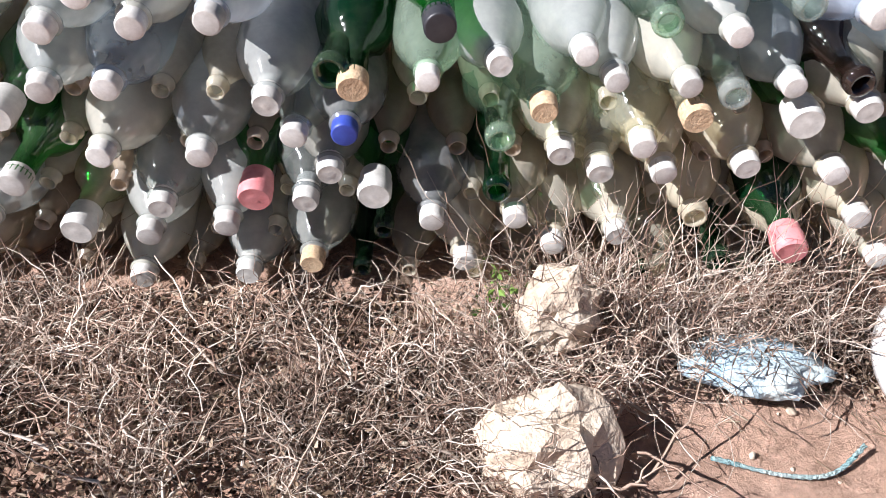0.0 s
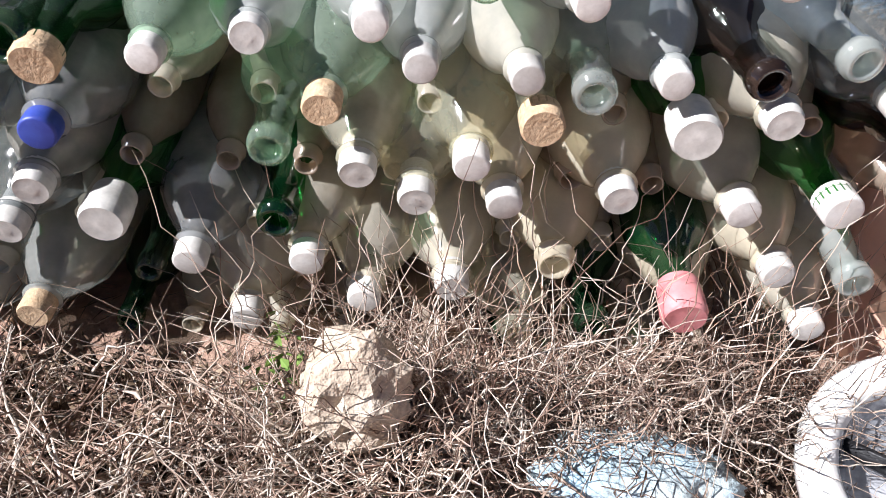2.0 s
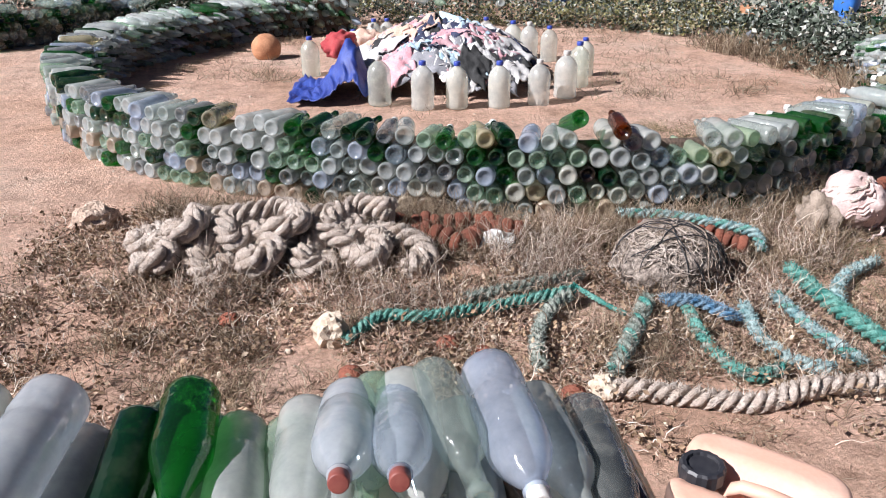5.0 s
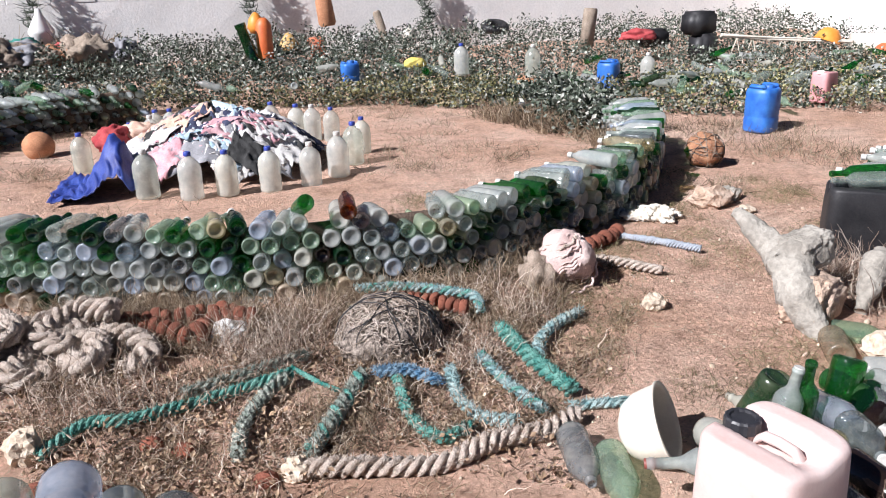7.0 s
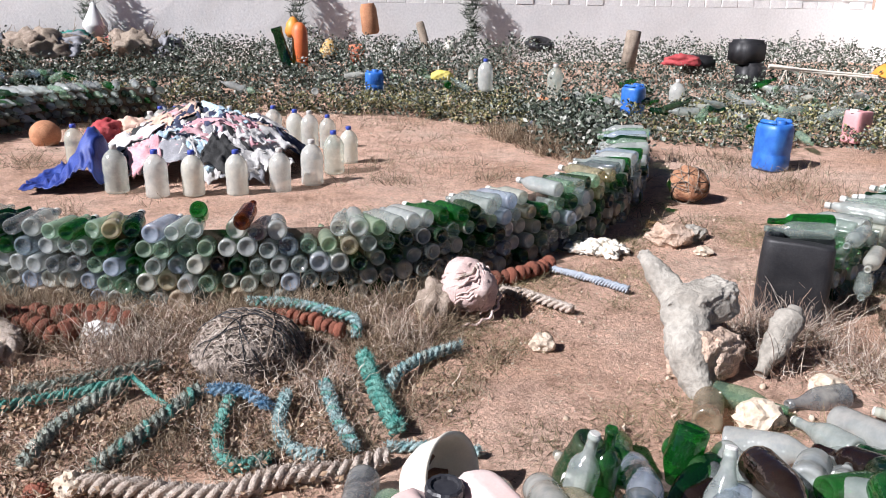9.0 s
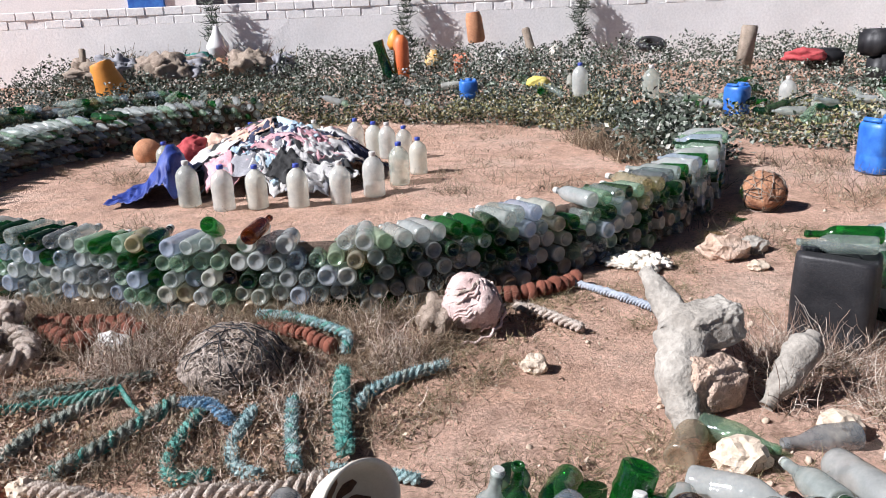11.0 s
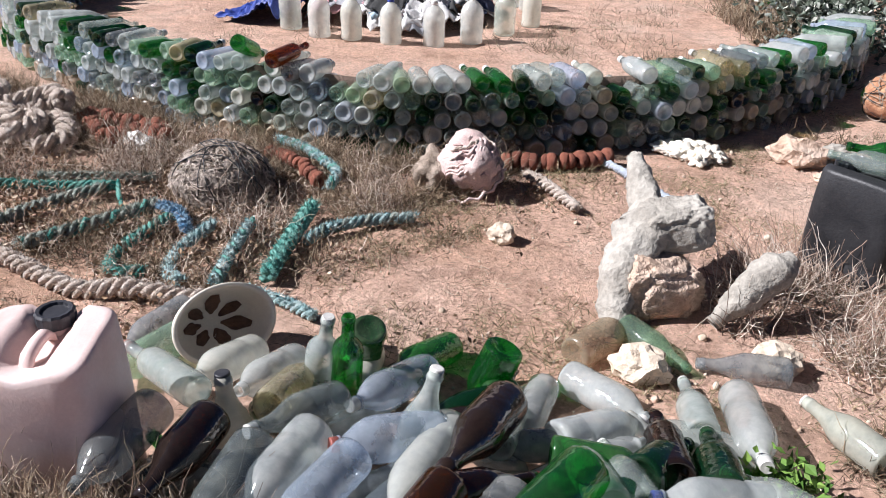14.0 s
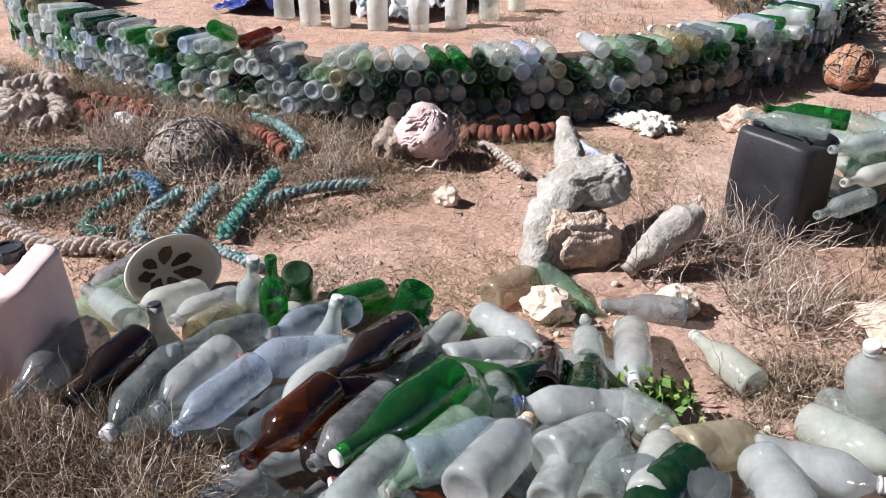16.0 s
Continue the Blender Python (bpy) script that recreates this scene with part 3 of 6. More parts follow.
for shape, glass, x, z, cap in (
        ("pet", "frost", 0.664, 0.182, "white"), ("pet", "frost", 0.816, 0.158, "white"), ("pet", "frost", -0.246, 0.323, "white"), ("pet", "frost", -0.107, 0.361, "white"),
        ("wine", "green", -0.176, 0.248, "pink"), ("pet", "frost", -0.226, 0.193, "white"), ("pet", "smoke", -0.1, 0.242, "foil"), ("pet", "frost", -0.35, 0.172, "white"),
        ("wine", "dkgreen", -0.019, 0.443, "cork"), ("pet", "frost", -0.14, 0.41, "foil"), ("pet", "smoke", -0.059, 0.297, "foil"), ("pet", "frost", -0.382, 0.075, "foil"), ("pet", "frost", -0.207, 0.09, "foil")):
    near(shape, glass, x, z, cap, rng.uniform(-0.08, 0.08), rng.uniform(0.06, 0.2))
for shape, glass, x, z, cap in (
        ("pet", "frost", -0.098, 0.124, "cork"), ("pet", "frost", -0.443, 0.423, "white"), ("pet", "blue", -0.354, 0.43, "white"), ("pet", "frost", -0.39, 0.319, "white"),
        ("wine", "green", -0.532, 0.265, "white"), ("pet", "frost", -0.321, 0.225, "foil"), ("wine", "yellow", -0.462, 0.175, "foil"), ("pet", "frost", -0.3, 0.52, "white"),
        ("wine", "dkgreen", 0.19, 0.27, ""), ("pet", "frost", 0.5, 0.23, ""), ("wine", "dkgreen", 0.56, 0.14, ""), ("pet", "blue", -0.2, 0.53, "white"), ("pet", "frost", -0.42, 0.51, "white"), ("pet", "frost", 0.47, 0.12, ""), ("wine", "green", -0.52, 0.38, "foil")):
    near(shape, glass, x, z, cap, rng.uniform(-0.08, 0.08), rng.uniform(0.04, 0.15))
for x, z, glass, cap in ((-0.62, 0.47, "frost", "white"), (-0.75, 0.43, "pale", "white"), (-0.88, 0.44, "frost", "foil"), (-0.66, 0.33, "frost", "white"), (-0.8, 0.31, "smoke", "white"), (-0.94, 0.3, "frost", "white"), (-0.6, 0.19, "frost", "foil"),
                         (-0.74, 0.2, "green", "white"), (-0.88, 0.18, "frost", "white"), (-0.67, 0.09, "sandy", "foil"), (-0.83, 0.08, "sandy", ""), (-0.52, 0.55, "frost", "white"), (-0.36, 0.56, "blue", "white"), (-0.7, 0.54, "frost", "white")):
    near(shape_for(glass), glass, x, z, cap, rng.uniform(-0.08, 0.08), rng.uniform(0.02, 0.12))
# bottles packed behind the visible necks
packed = []
for r in range(6):
    for i in range(20):
        x, z = -1.0 + i * 0.097 + (r % 2) * 0.048, 0.045 + r * 0.086
        if x < 0.9 and z < 0.44 - 0.12 * max(0, x - 0.5):
            glass = pick([("haze", 45), ("sandy", 45), ("dkgreen", 8)])
            v, f = lathe(SHAPES[shape_for(glass)], 14)
            packed.append((v, f, along(Vector((x, 1.30, z + 0.02)), Vector((rng.uniform(-0.05, 0.05), -1, -0.06))), list(GLASS).index(glass)))
stuff_mesh("packed_bottles", packed, [GLASS[n] for n in GLASS], "sandy and dark green bottles packed inside the near heap", "bottles")

# ---- the loose heap ----


def lay(glass, base, neck, shape, cap="", fat=1.15):
    """A loose bottle from its base to its mouth; a short one runs on out of sight under the others."""
    base, neck = Vector(base), Vector(neck)
    way = neck - base
    length = min(max(way.length, 0.27), 0.37)
    way.normalize()
    start = neck - way * length if cap else base
    ob = bottle(shape, glass, start, way, length / 0.322, cap, "lying in the loose heap", "bottles of the loose heap", rng.uniform(0, 6))
    k = fat * 0.322 / length
    ob.matrix_world = ob.matrix_world @ Matrix.Diagonal((k, k, 1.0, 1))
    for c in ob.children:
        c.scale = (0.8, 0.8, 1.0)


lay("smoke", (2.30, 1.22, 0.24), (2.30, 1.01, 0.24), "pet", "", 1.2)
lay("brown", (2.44, 1.23, 0.24), (2.44, 1.00, 0.24), "slope", "", 1.2)
lay("clear", (2.35, 1.32, 0.21), (2.01, 1.49, 0.16), "wine", "brown", 1.05)
lay("frost", (2.31, 1.64, 0.11), (2.29, 1.43, 0.18), "pet", "", 1.15)
lay("frost", (2.44, 1.64, 0.11), (2.42, 1.37, 0.20), "pet", "", 1.15)
lay("yellow", (2.52, 1.34, 0.20), (2.48, 1.69, 0.09), "slope", "", 1.1)
lay("green", (2.80, 1.94, 0.04), (2.69, 1.65, 0.11), "wine", "", 1.2)
lay("blue", (2.79, 1.82, 0.05), (2.69, 1.43, 0.18), "pet", "white", 1.15)
lay("smoke", (2.60, 1.33, 0.21), (2.54, 1.21, 0.24), "slope", "white", 1.15)
lay("smoke", (2.58, 1.18, 0.24), (2.60, 0.90, 0.24), "pet", "white", 1.25)
lay("frost", (2.67, 1.26, 0.23), (2.65, 1.00, 0.24), "pet", "white", 1.2)
lay("blue", (2.87, 1.36, 0.20), (2.73, 1.23, 0.24), "pet", "brown", 1.2)
lay("blue", (2.79, 1.22, 0.24), (2.76, 1.09, 0.24), "pet", "", 1.1)
lay("frost", (2.94, 1.45, 0.17), (2.91, 1.06, 0.24), "pet", "", 1.15)
lay("brown", (3.05, 1.55, 0.2), (2.98, 1.14, 0.28), "slope", "", 1.35)
lay("amber", (3.01, 1.17, 0.27), (2.95, 0.9, 0.27), "wine", "", 1.3)
lay("smoke", (3.14, 1.22, 0.24), (3.08, 1.01, 0.24), "pet", "", 1.2)
lay("clear", (3.06, 1.41, 0.18), (3.05, 1.76, 0.07), "slope", "white", 1.0)
lay("brown", (3.08, 1.22, 0.24), (3.17, 1.31, 0.21), "slope", "brown", 1.0)
lay("green", (3.27, 1.31, 0.27), (3.12, 0.97, 0.27), "slope", "white", 1.35)
lay("clear", (3.22, 1.06, 0.24), (3.18, 0.90, 0.24), "pet", "", 1.1)
lay("pale", (3.32, 1.15, 0.24), (3.24, 0.94, 0.24), "slope", "white", 1.25)
lay("frost", (3.39, 0.99, 0.24), (3.46, 1.26, 0.23), "pet", "cork", 1.35)
lay("frost", (3.18, 1.50, 0.15), (3.38, 1.72, 0.09), "pet", "white", 1.15)
lay("frost", (3.16, 1.91, 0.04), (3.40, 1.75, 0.07), "pet", "", 1.15)
lay("clear", (3.33, 1.26, 0.23), (3.19, 1.55, 0.14), "slope", "white", 1.05)
lay("clear", (3.39, 1.31, 0.21), (3.29, 1.53, 0.15), "slope", "white", 1.0)
lay("frost", (3.54, 1.38, 0.19), (3.41, 1.33, 0.21), "pet", "blue", 1.15)
lay("brown", (3.46, 1.43, 0.18), (3.40, 1.84, 0.05), "wine", "", 1.2)
lay("clear", (3.53, 1.75, 0.07), (3.48, 2.00, 0.04), "slope", "white", 1.1)
lay("frost", (3.62, 2.02, 0.04), (3.67, 1.61, 0.12), "pet", "foil", 1.2)
lay("dkgreen", (3.56, 1.41, 0.18), (3.54, 1.74, 0.08), "slope", "white", 1.3)
lay("clear", (3.73, 1.37, 0.20), (3.57, 1.54, 0.14), "slope", "white", 1.2)
lay("frost", (3.56, 1.18, 0.24), (3.67, 1.35, 0.20), "pet", "white", 1.25)
lay("frost", (3.55, 1.02, 0.24), (3.57, 1.17, 0.22), "pet", "", 1.0)
lay("frost", (3.645, 1.04, 0.24), (3.66, 1.20, 0.22), "pet", "", 1.0)
lay("frost", (3.74, 1.08, 0.25), (3.76, 1.34, 0.22), "pet", "", 1.05)
lay("yellow", (3.79, 1.26, 0.23), (3.98, 1.44, 0.17), "pet", "", 1.25)
lay("dkgreen", (3.82, 1.22, 0.24), (3.73, 1.08, 0.24), "slope", "", 1.35)
lay("clear", (3.95, 1.86, 0.04), (3.81, 2.02, 0.04), "slope", "white", 1.15)
lay("frost", (4.14, 1.70, 0.09), (4.30, 1.75, 0.07), "pet", "", 1.3)
lay("clear", (4.09, 1.60, 0.12), (4.20, 1.49, 0.16), "pet", "", 1.2)
lay("frost", (3.96, 1.31, 0.21), (4.00, 1.17, 0.24), "pet", "", 1.25)
lay("frost", (4.04, 1.32, 0.21), (4.21, 1.32, 0.21), "pet", "white", 1.2)
lay("sandy", (3.16, 2.02, 0.04), (3.29, 2.25, 0.04), "pet", "", 1.2)
lay("pale", (3.29, 2.23, 0.04), (3.48, 2.07, 0.04), "slope", "", 1.1)
lay("smoke", (3.78, 2.14, 0.04), (3.64, 2.12, 0.04), "slope", "", 1.1)
lay("smoke", (3.89, 1.15, 0.24), (3.79, 1.15, 0.24), "pet", "", 1.1)
lay("blue", (3.26, 1.03, 0.24), (3.32, 1.09, 0.24), "pet", "", 1.2)
lay("dkgreen", (3.38, 1.40, 0.19), (3.44, 1.53, 0.15), "slope", "", 1.2)
lay("green", (3.18, 1.43, 0.18), (3.31, 1.45, 0.17), "wine", "", 1.0)
lay("frost", (2.42, 1.32, 0.16), (2.41, 1.33, 0.28), "slope", "black", 1.25)
lay("clear", (2.52, 1.59, 0.06), (2.57, 1.58, 0.32), "wine", "foil", 1.1)
lay("green", (2.60, 1.60, 0.06), (2.62, 1.59, 0.31), "wine", "", 1.05)
lay("dkgreen", (2.62, 1.73, 0.20), (2.57, 1.79, 0.02), "pet", "", 1.1)
lay("clear", (2.87, 1.41, 0.17), (2.90, 1.45, 0.33), "slope", "white", 1.15)
lay("green", (2.99, 1.81, 0.17), (2.94, 1.78, 0.03), "slope", "", 1.3)
lay("clear", (4.24, 1.66, 0.13), (4.18, 1.62, 0.36), "pet", "white", 1.35)
lay("pale", (2.02, 1.72, 0.05), (1.95, 1.45, 0.06), "pet")
lay("smoke", (1.95, 1.85, 0.05), (1.9, 1.6, 0.05), "pet")
for i in range(60):        # the buried layer of the heap
    x, y = rng.uniform(2.35, 4.15), rng.uniform(0.85, 1.75)
    z = min(max(0.04 + 0.3 * (1.8 - y), 0.03), 0.15) - 0.02
    if x > 3.75 and y > 1.45:
        continue
    a = rng.uniform(0, 6.28)
    glass = pick([("frost", 30), ("smoke", 22), ("green", 8), ("dkgreen", 12), ("sandy", 10), ("brown", 5)])
    bottle(shape_for(glass), glass, Vector((x - 0.15 * math.cos(a), y - 0.15 * math.sin(a), max(z, 0.05) * rng.uniform(0.3, 1.0) + 0.02)), Vector((math.cos(a), math.sin(a), rng.uniform(-0.1, 0.1))), 1.0, rng.choice(["white", "", ""]),
           "buried in the loose heap", "bottles of the loose heap")


# ---- cans ----
def can_body(w, d, h, groove=0.1, seg=44):
    """A moulded can: rounded sides, and a top with two ridges and a trough between them for the grip."""
    def loop(sx, sy):
        out = []
        for i in range(seg):
            a = 2 * math.pi * i / seg
            c, s = math.cos(a), math.sin(a)
            out.append((sx * math.copysign(abs(c) ** 0.36, c), sy * math.copysign(abs(s) ** 0.36, s)))
        return out

    def top(x, y):
        u, v = abs(2 * y / d), 2 * x / w
        ridge = min(max((u - groove * 2) / 0.25, 0), 1)
        ridge = ridge * ridge * (3 - 2 * ridge)
        return h * (0.87 + 0.1 * ridge * (1 - 0.35 * max(v, 0) ** 2) + 0.03 * min(max(v - 0.1, 0) * 2, 1) * (1 - ridge))

    verts, rings = [], []
    for k, z in ((0.9, 0.0), (0.985, 0.012), (1.0, 0.04), (1.0, 0.2), (0.985, 0.215), (1.0, 0.23), (1.01, 0.4), (1.01, 0.6), (1.0, 0.74), (0.99, 0.8)):
        rings.append([len(verts) + i for i in range(seg)])
        verts += [(x, y, z * h) for x, y in loop(w / 2 * k, d / 2 * k)]
    for k, lower in ((0.975, 0.035), (0.95, 0.012), (0.9, 0.0), (0.82, 0), (0.72, 0), (0.6, 0), (0.48, 0), (0.36, 0), (0.24, 0), (0.12, 0)):
        rings.append([len(verts) + i for i in range(seg)])
        verts += [(x, y, top(x, y) - lower * h) for x, y in loop(w / 2 * k, d / 2 * k)]
    faces = [tuple(rings[0])[::-1]]
    for a, b in zip(rings, rings[1:]):
        faces += [(a[i], a[(i + 1) % seg], b[(i + 1) % seg], b[i]) for i in range(seg)]
    faces.append(tuple(rings[-1]))
    return verts, faces


def jerrycan(name, m, w, d, h, skin, cap_mat, label, cap_label="ribbed black screw cap"):
    root = new(name)
    v, f = can_body(w, d, h)
    mesh_ob("body", v, f, skin, root)
    bm = bmesh.new()                                      # the grip bridges the trough
    rings = []
    for x, z in ((-0.2, 0.83), (-0.17, 0.9), (-0.1, 0.935), (0.05, 0.94), (0.2, 0.93), (0.27, 0.89), (0.3, 0.82)):
        rings.append([bm.verts.new((x * w, 0.016 * math.cos(a), z * h + 0.013 * math.sin(a))) for a in (0.4, 1.2, 1.9, 2.7, 3.6, 4.3, 5.1, 5.8)])
    for a, b in zip(rings, rings[1:]):
        for i in range(8):
            bm.faces.new((a[i], a[(i + 1) % 8], b[(i + 1) % 8], b[i]))
    part("handle", bm, skin, root)
    v, f = lathe([(0.03, 0), (0.03, 0.05), (0.0, 0.05)], 16)
    o = mesh_ob("neck", v, f, skin, root)
    o.location = (-0.34 * w, 0, h * 0.82)
    v, f = lathe([(0.038, 0.0), (0.041, 0.003), (0.041, 0.03), (0.037, 0.035), (0.03, 0.034), (0.028, 0.028), (0.0, 0.028)], 28)
    v = [(x * (1.05 if i % 2 else 1.0), y * (1.05 if i % 2 else 1.0), z) for i, (x, y, z) in enumerate(v)]
    o = mesh_ob("cap", v, f, cap_mat, root, cap_label, smooth=False)
    o.location = (-0.34 * w, 0, h * 0.91)
    root.matrix_world = m
    return tagged(root, label, "jerrycan")


jerrycan("jerrycan", pose(2.115, 1.125, 0.0, 0, 0, -72), 0.26, 0.28, 0.47, CANSKIN, CAPS["black"], "dusty pinkish white plastic jerrycan with black cap beside loose bottles")
jerrycan("jerrycan", pose(1.1, 1.08, 0.0, 0, 0, -36), 0.31, 0.26, 0.43, CANPEACH, CAPS["black"], "faded peach plastic jerrycan standing beside the stacked bottles")
jerrycan("jerrycan", pose(4.06, 2.96, 0.0, 0, 0, -34), 0.32, 0.26, 0.415, BLACK, CAPS["black"], "dusty black plastic jerrycan at the end of a bottle wall")


def drum(x, y, z, w, h, label, turn=0):
    """A squarish drum with a rim, two side grips and a bung."""
    root = new("plastic_drum")
    v, f = lathe([(0, 0), (w * 0.46, 0), (w * 0.49, 0.012), (w * 0.5, 0.03), (w * 0.5, h * 0.3), (w * 0.485, h * 0.33), (w * 0.5, h * 0.36), (w * 0.5, h * 0.82), (w * 0.47, h * 0.9), (w * 0.4, h * 0.93), (w * 0.39, h * 0.9), (0, h * 0.9)], 32, 0.35)
    mesh_ob("body", v, f, BLUE, root)
    for s in (-1, 1):
        part("handle", box_bm(w * 0.14, w * 0.6, h * 0.1, 0.012, (s * w * 0.36, 0, h * 0.955)), BLUE, root)
    v, f = lathe([(0.045, 0), (0.045, 0.035), (0.04, 0.04), (0, 0.04)], 18)
    o = mesh_ob("bung", v, f, BLUE, root)
    o.location = (0, -w * 0.18, h * 0.9)
    root.matrix_world = pose(x, y, z, 0, 0, turn)
    return tagged(root, label, "drum")


drum(5.84, 6.08, 0.0, 0.28, 0.44, "bright blue plastic drum standing on the sandy path", 20)
drum(5.62, 8.75, 0.08, 0.26, 0.36, "blue plastic drum half hidden among shrubs", 35)
drum(2.62, 10.2, 0.2, 0.24, 0.26, "small blue plastic drum in the scrub", 10)

# bottles laid across the black can
for glass, x, y, z, dx, dy in (("clear", 4.18, 2.9, 0.44, 1, -0.3), ("green", 4.26, 3.02, 0.445, 1, -0.2), ("clear", 4.42, 3.0, 0.4, 0.6, 0.5), ("frost", 4.45, 2.92, 0.32, 0.6, 0.6), ("clear", 4.36, 2.86, 0.22, 0.5, 0.6)):
    bottle("wine", glass, (x, y, z), (dx * -1, -dy, 0), 0.95, "", "laid across the black can", "bottles on the black can")


def strands(points, radius, twist=5.0, seg=8, step=0.012, count=3):
    """The strands of a laid rope: a tube for each, wound round the line."""
    line = smooth_line(points, step)
    out = []
    for s in range(count):
        verts, faces = [], []
        for i, (p, w) in enumerate(line):
            side = w.cross(Vector((0, 0, 1)))
            side = side.normalized() if side.length > 0.05 else Vector((1, 0, 0))
            up = side.cross(w).normalized()
            ph = 2 * math.pi * s / count + i * step * twist / radius * 0.3
            wob = 1 + 0.4 * noise.noise(p * 18)
            c = p + (side * math.cos(ph) + up * math.sin(ph)) * radius * 0.56 * wob
            for k in range(seg):
                a = 2 * math.pi * k / seg
                rr = radius * (0.52 if count < 4 else 0.42) * (1 + 0.32 * noise.noise(c * 45 + Vector((k * 3, s * 5, 0))) + 0.28 * noise.noise(c * 130))
                verts.append(c + (side * math.cos(a) + up * math.sin(a)) * rr)
        n = len(line)
        for i in range(n - 1):
            for k in range(seg):
                j = (k + 1) % seg
                faces.append((i * seg + k, i * seg + j, (i + 1) * seg + j, (i + 1) * seg + k))
        faces.append(tuple(range(seg))[::-1])
        faces.append(tuple((n - 1) * seg + k for k in range(seg)))
        out.append((verts, faces))
    return out


def rope(points, radius, material, label, name="rope", group="", fuzz=0, twist=5.0, second=None, lay=3):
    root = new(name)
    pts = [Vector(p) for p in points]
    radius *= 0.85 if group else 1.0
    for k, (v, f) in enumerate(strands(pts, radius, twist, count=lay)):
        mesh_ob("strand", v, f, second if (second and k == 1) else material, root)
    if fuzz:
        V, F = [], []
        line = smooth_line(pts, 0.01)
        for _ in range(fuzz * 2):
            p, w = rng.choice(line)
            d = Vector((rng.gauss(0, 1), rng.gauss(0, 1), abs(rng.gauss(0, 0.8)))).normalized()
            a = p + d * radius * 0.8
            b = a + (d + w * rng.uniform(-1, 1)).normalized() * (0.008 + radius * rng.uniform(0.2, 0.6))
            s = Vector((rng.uniform(-1, 1), rng.uniform(-1, 1), 0)).normalized() * 0.0026
            n = len(V)
            V += [a - s, a + s, b]
            F.append((n, n + 1, n + 2))
        mesh_ob("frayed_fuzz", V, F, material, root)
    return tagged(root, label, "rope", group)


def g(x, y, h):
    return (x, y, ground_height(x, y) + h)


R = "rope arms round the net mound"
rope([g(0.27, 2.31, 0.03), g(0.4, 2.44, 0.04), g(0.56, 2.42, 0.035), g(0.87, 2.52, 0.04), g(1.13, 2.58, 0.05)], 0.026, ROPE_TEAL, "frayed turquoise rope lying on dry ground", group=R, fuzz=700)
rope([g(0.72, 2.58, 0.03), g(0.96, 2.67, 0.03), g(1.2, 2.75, 0.04)], 0.03, ROPE_GREY, "frayed grey-green rope lying among dry grass", group=R, fuzz=600)
rope([g(0.9, 2.08, 0.03), g(0.92, 2.25, 0.035), g(1.0, 2.45, 0.04), g(1.1, 2.55, 0.05)], 0.03, ROPE_GREY, "bleached grey rope piece on the ground", group=R, fuzz=600)
rope([g(1.13, 2.04, 0.035), g(1.25, 2.26, 0.04), g(1.38, 2.5, 0.05)], 0.034, ROPE_GREY, "thick frayed grey-green rope piece", group=R, fuzz=700, second=ROPE_TEAL)
rope([g(1.5, 2.42, 0.05), g(1.48, 2.2, 0.035), g(1.5, 2.06, 0.03), g(1.56, 1.98, 0.03), g(1.66, 2.02, 0.03)], 0.026, ROPE_TEAL, "bent turquoise rope piece on the ground", group=R, fuzz=500, second=ROPE_GREY)
rope([g(1.7, 2.4, 0.05), g(1.68, 2.2, 0.035), g(1.73, 2.06, 0.03), g(1.82, 2.0, 0.03)], 0.027, ROPE_PALE, "frayed pale aqua rope piece", group=R, fuzz=600)
rope([g(1.84, 2.45, 0.06), g(1.88, 2.22, 0.035), g(1.93, 2.03, 0.03)], 0.027, ROPE_PALE, "pale aqua rope with turquoise strand", group=R, fuzz=600, second=ROPE_TEAL)
rope([g(2.0, 2.66, 0.06), g(2.03, 2.4, 0.05), g(2.08, 2.12, 0.045)], 0.036, ROPE_TEAL, "thick frayed turquoise rope piece", group=R, fuzz=900)
rope([g(2.08, 2.43, 0.035), g(2.13, 2.54, 0.04), g(2.25, 2.66, 0.035), g(2.41, 2.75, 0.03)], 0.028, ROPE_PALE, "greyish white rope piece bent on sand", group=R, fuzz=500, second=ROPE_GREY)
rope([g(1.43, 2.46, 0.06), g(1.54, 2.42, 0.07), g(1.64, 2.32, 0.05)], 0.026, ROPE_BLUE, "tangled faded blue rope knot", group=R, fuzz=900)
rope([g(1.5, 3.31, 0.06), g(1.7, 3.19, 0.09), g(1.88, 3.04, 0.1), g(1.98, 2.95, 0.09), g(1.98, 2.86, 0.05)], 0.027, ROPE_PALE, "pale turquoise rope over the net mound", group=R, fuzz=700, second=ROPE_TEAL)
rope([g(1.12, 2.6, 0.06), g(1.2, 2.5, 0.05), g(1.28, 2.42, 0.03)], 0.011, ROPE_TEAL, "thin green cord end")
rope([g(1.05, 1.98, 0.02), g(1.22, 1.92, 0.03), g(1.5, 1.86, 0.025), g(1.7, 1.9, 0.04), g(1.9, 1.92, 0.03), g(2.04, 1.98, 0.04)], 0.033, ROPE_TAN, "thick weathered tan ship rope on the ground", fuzz=700, twist=6)
rope([g(2.04, 2.06, 0.02), g(2.2, 2.02, 0.02), g(2.34, 1.96, 0.02)], 0.02, ROPE_PALE, "pale aqua rope end by the bucket", fuzz=300)
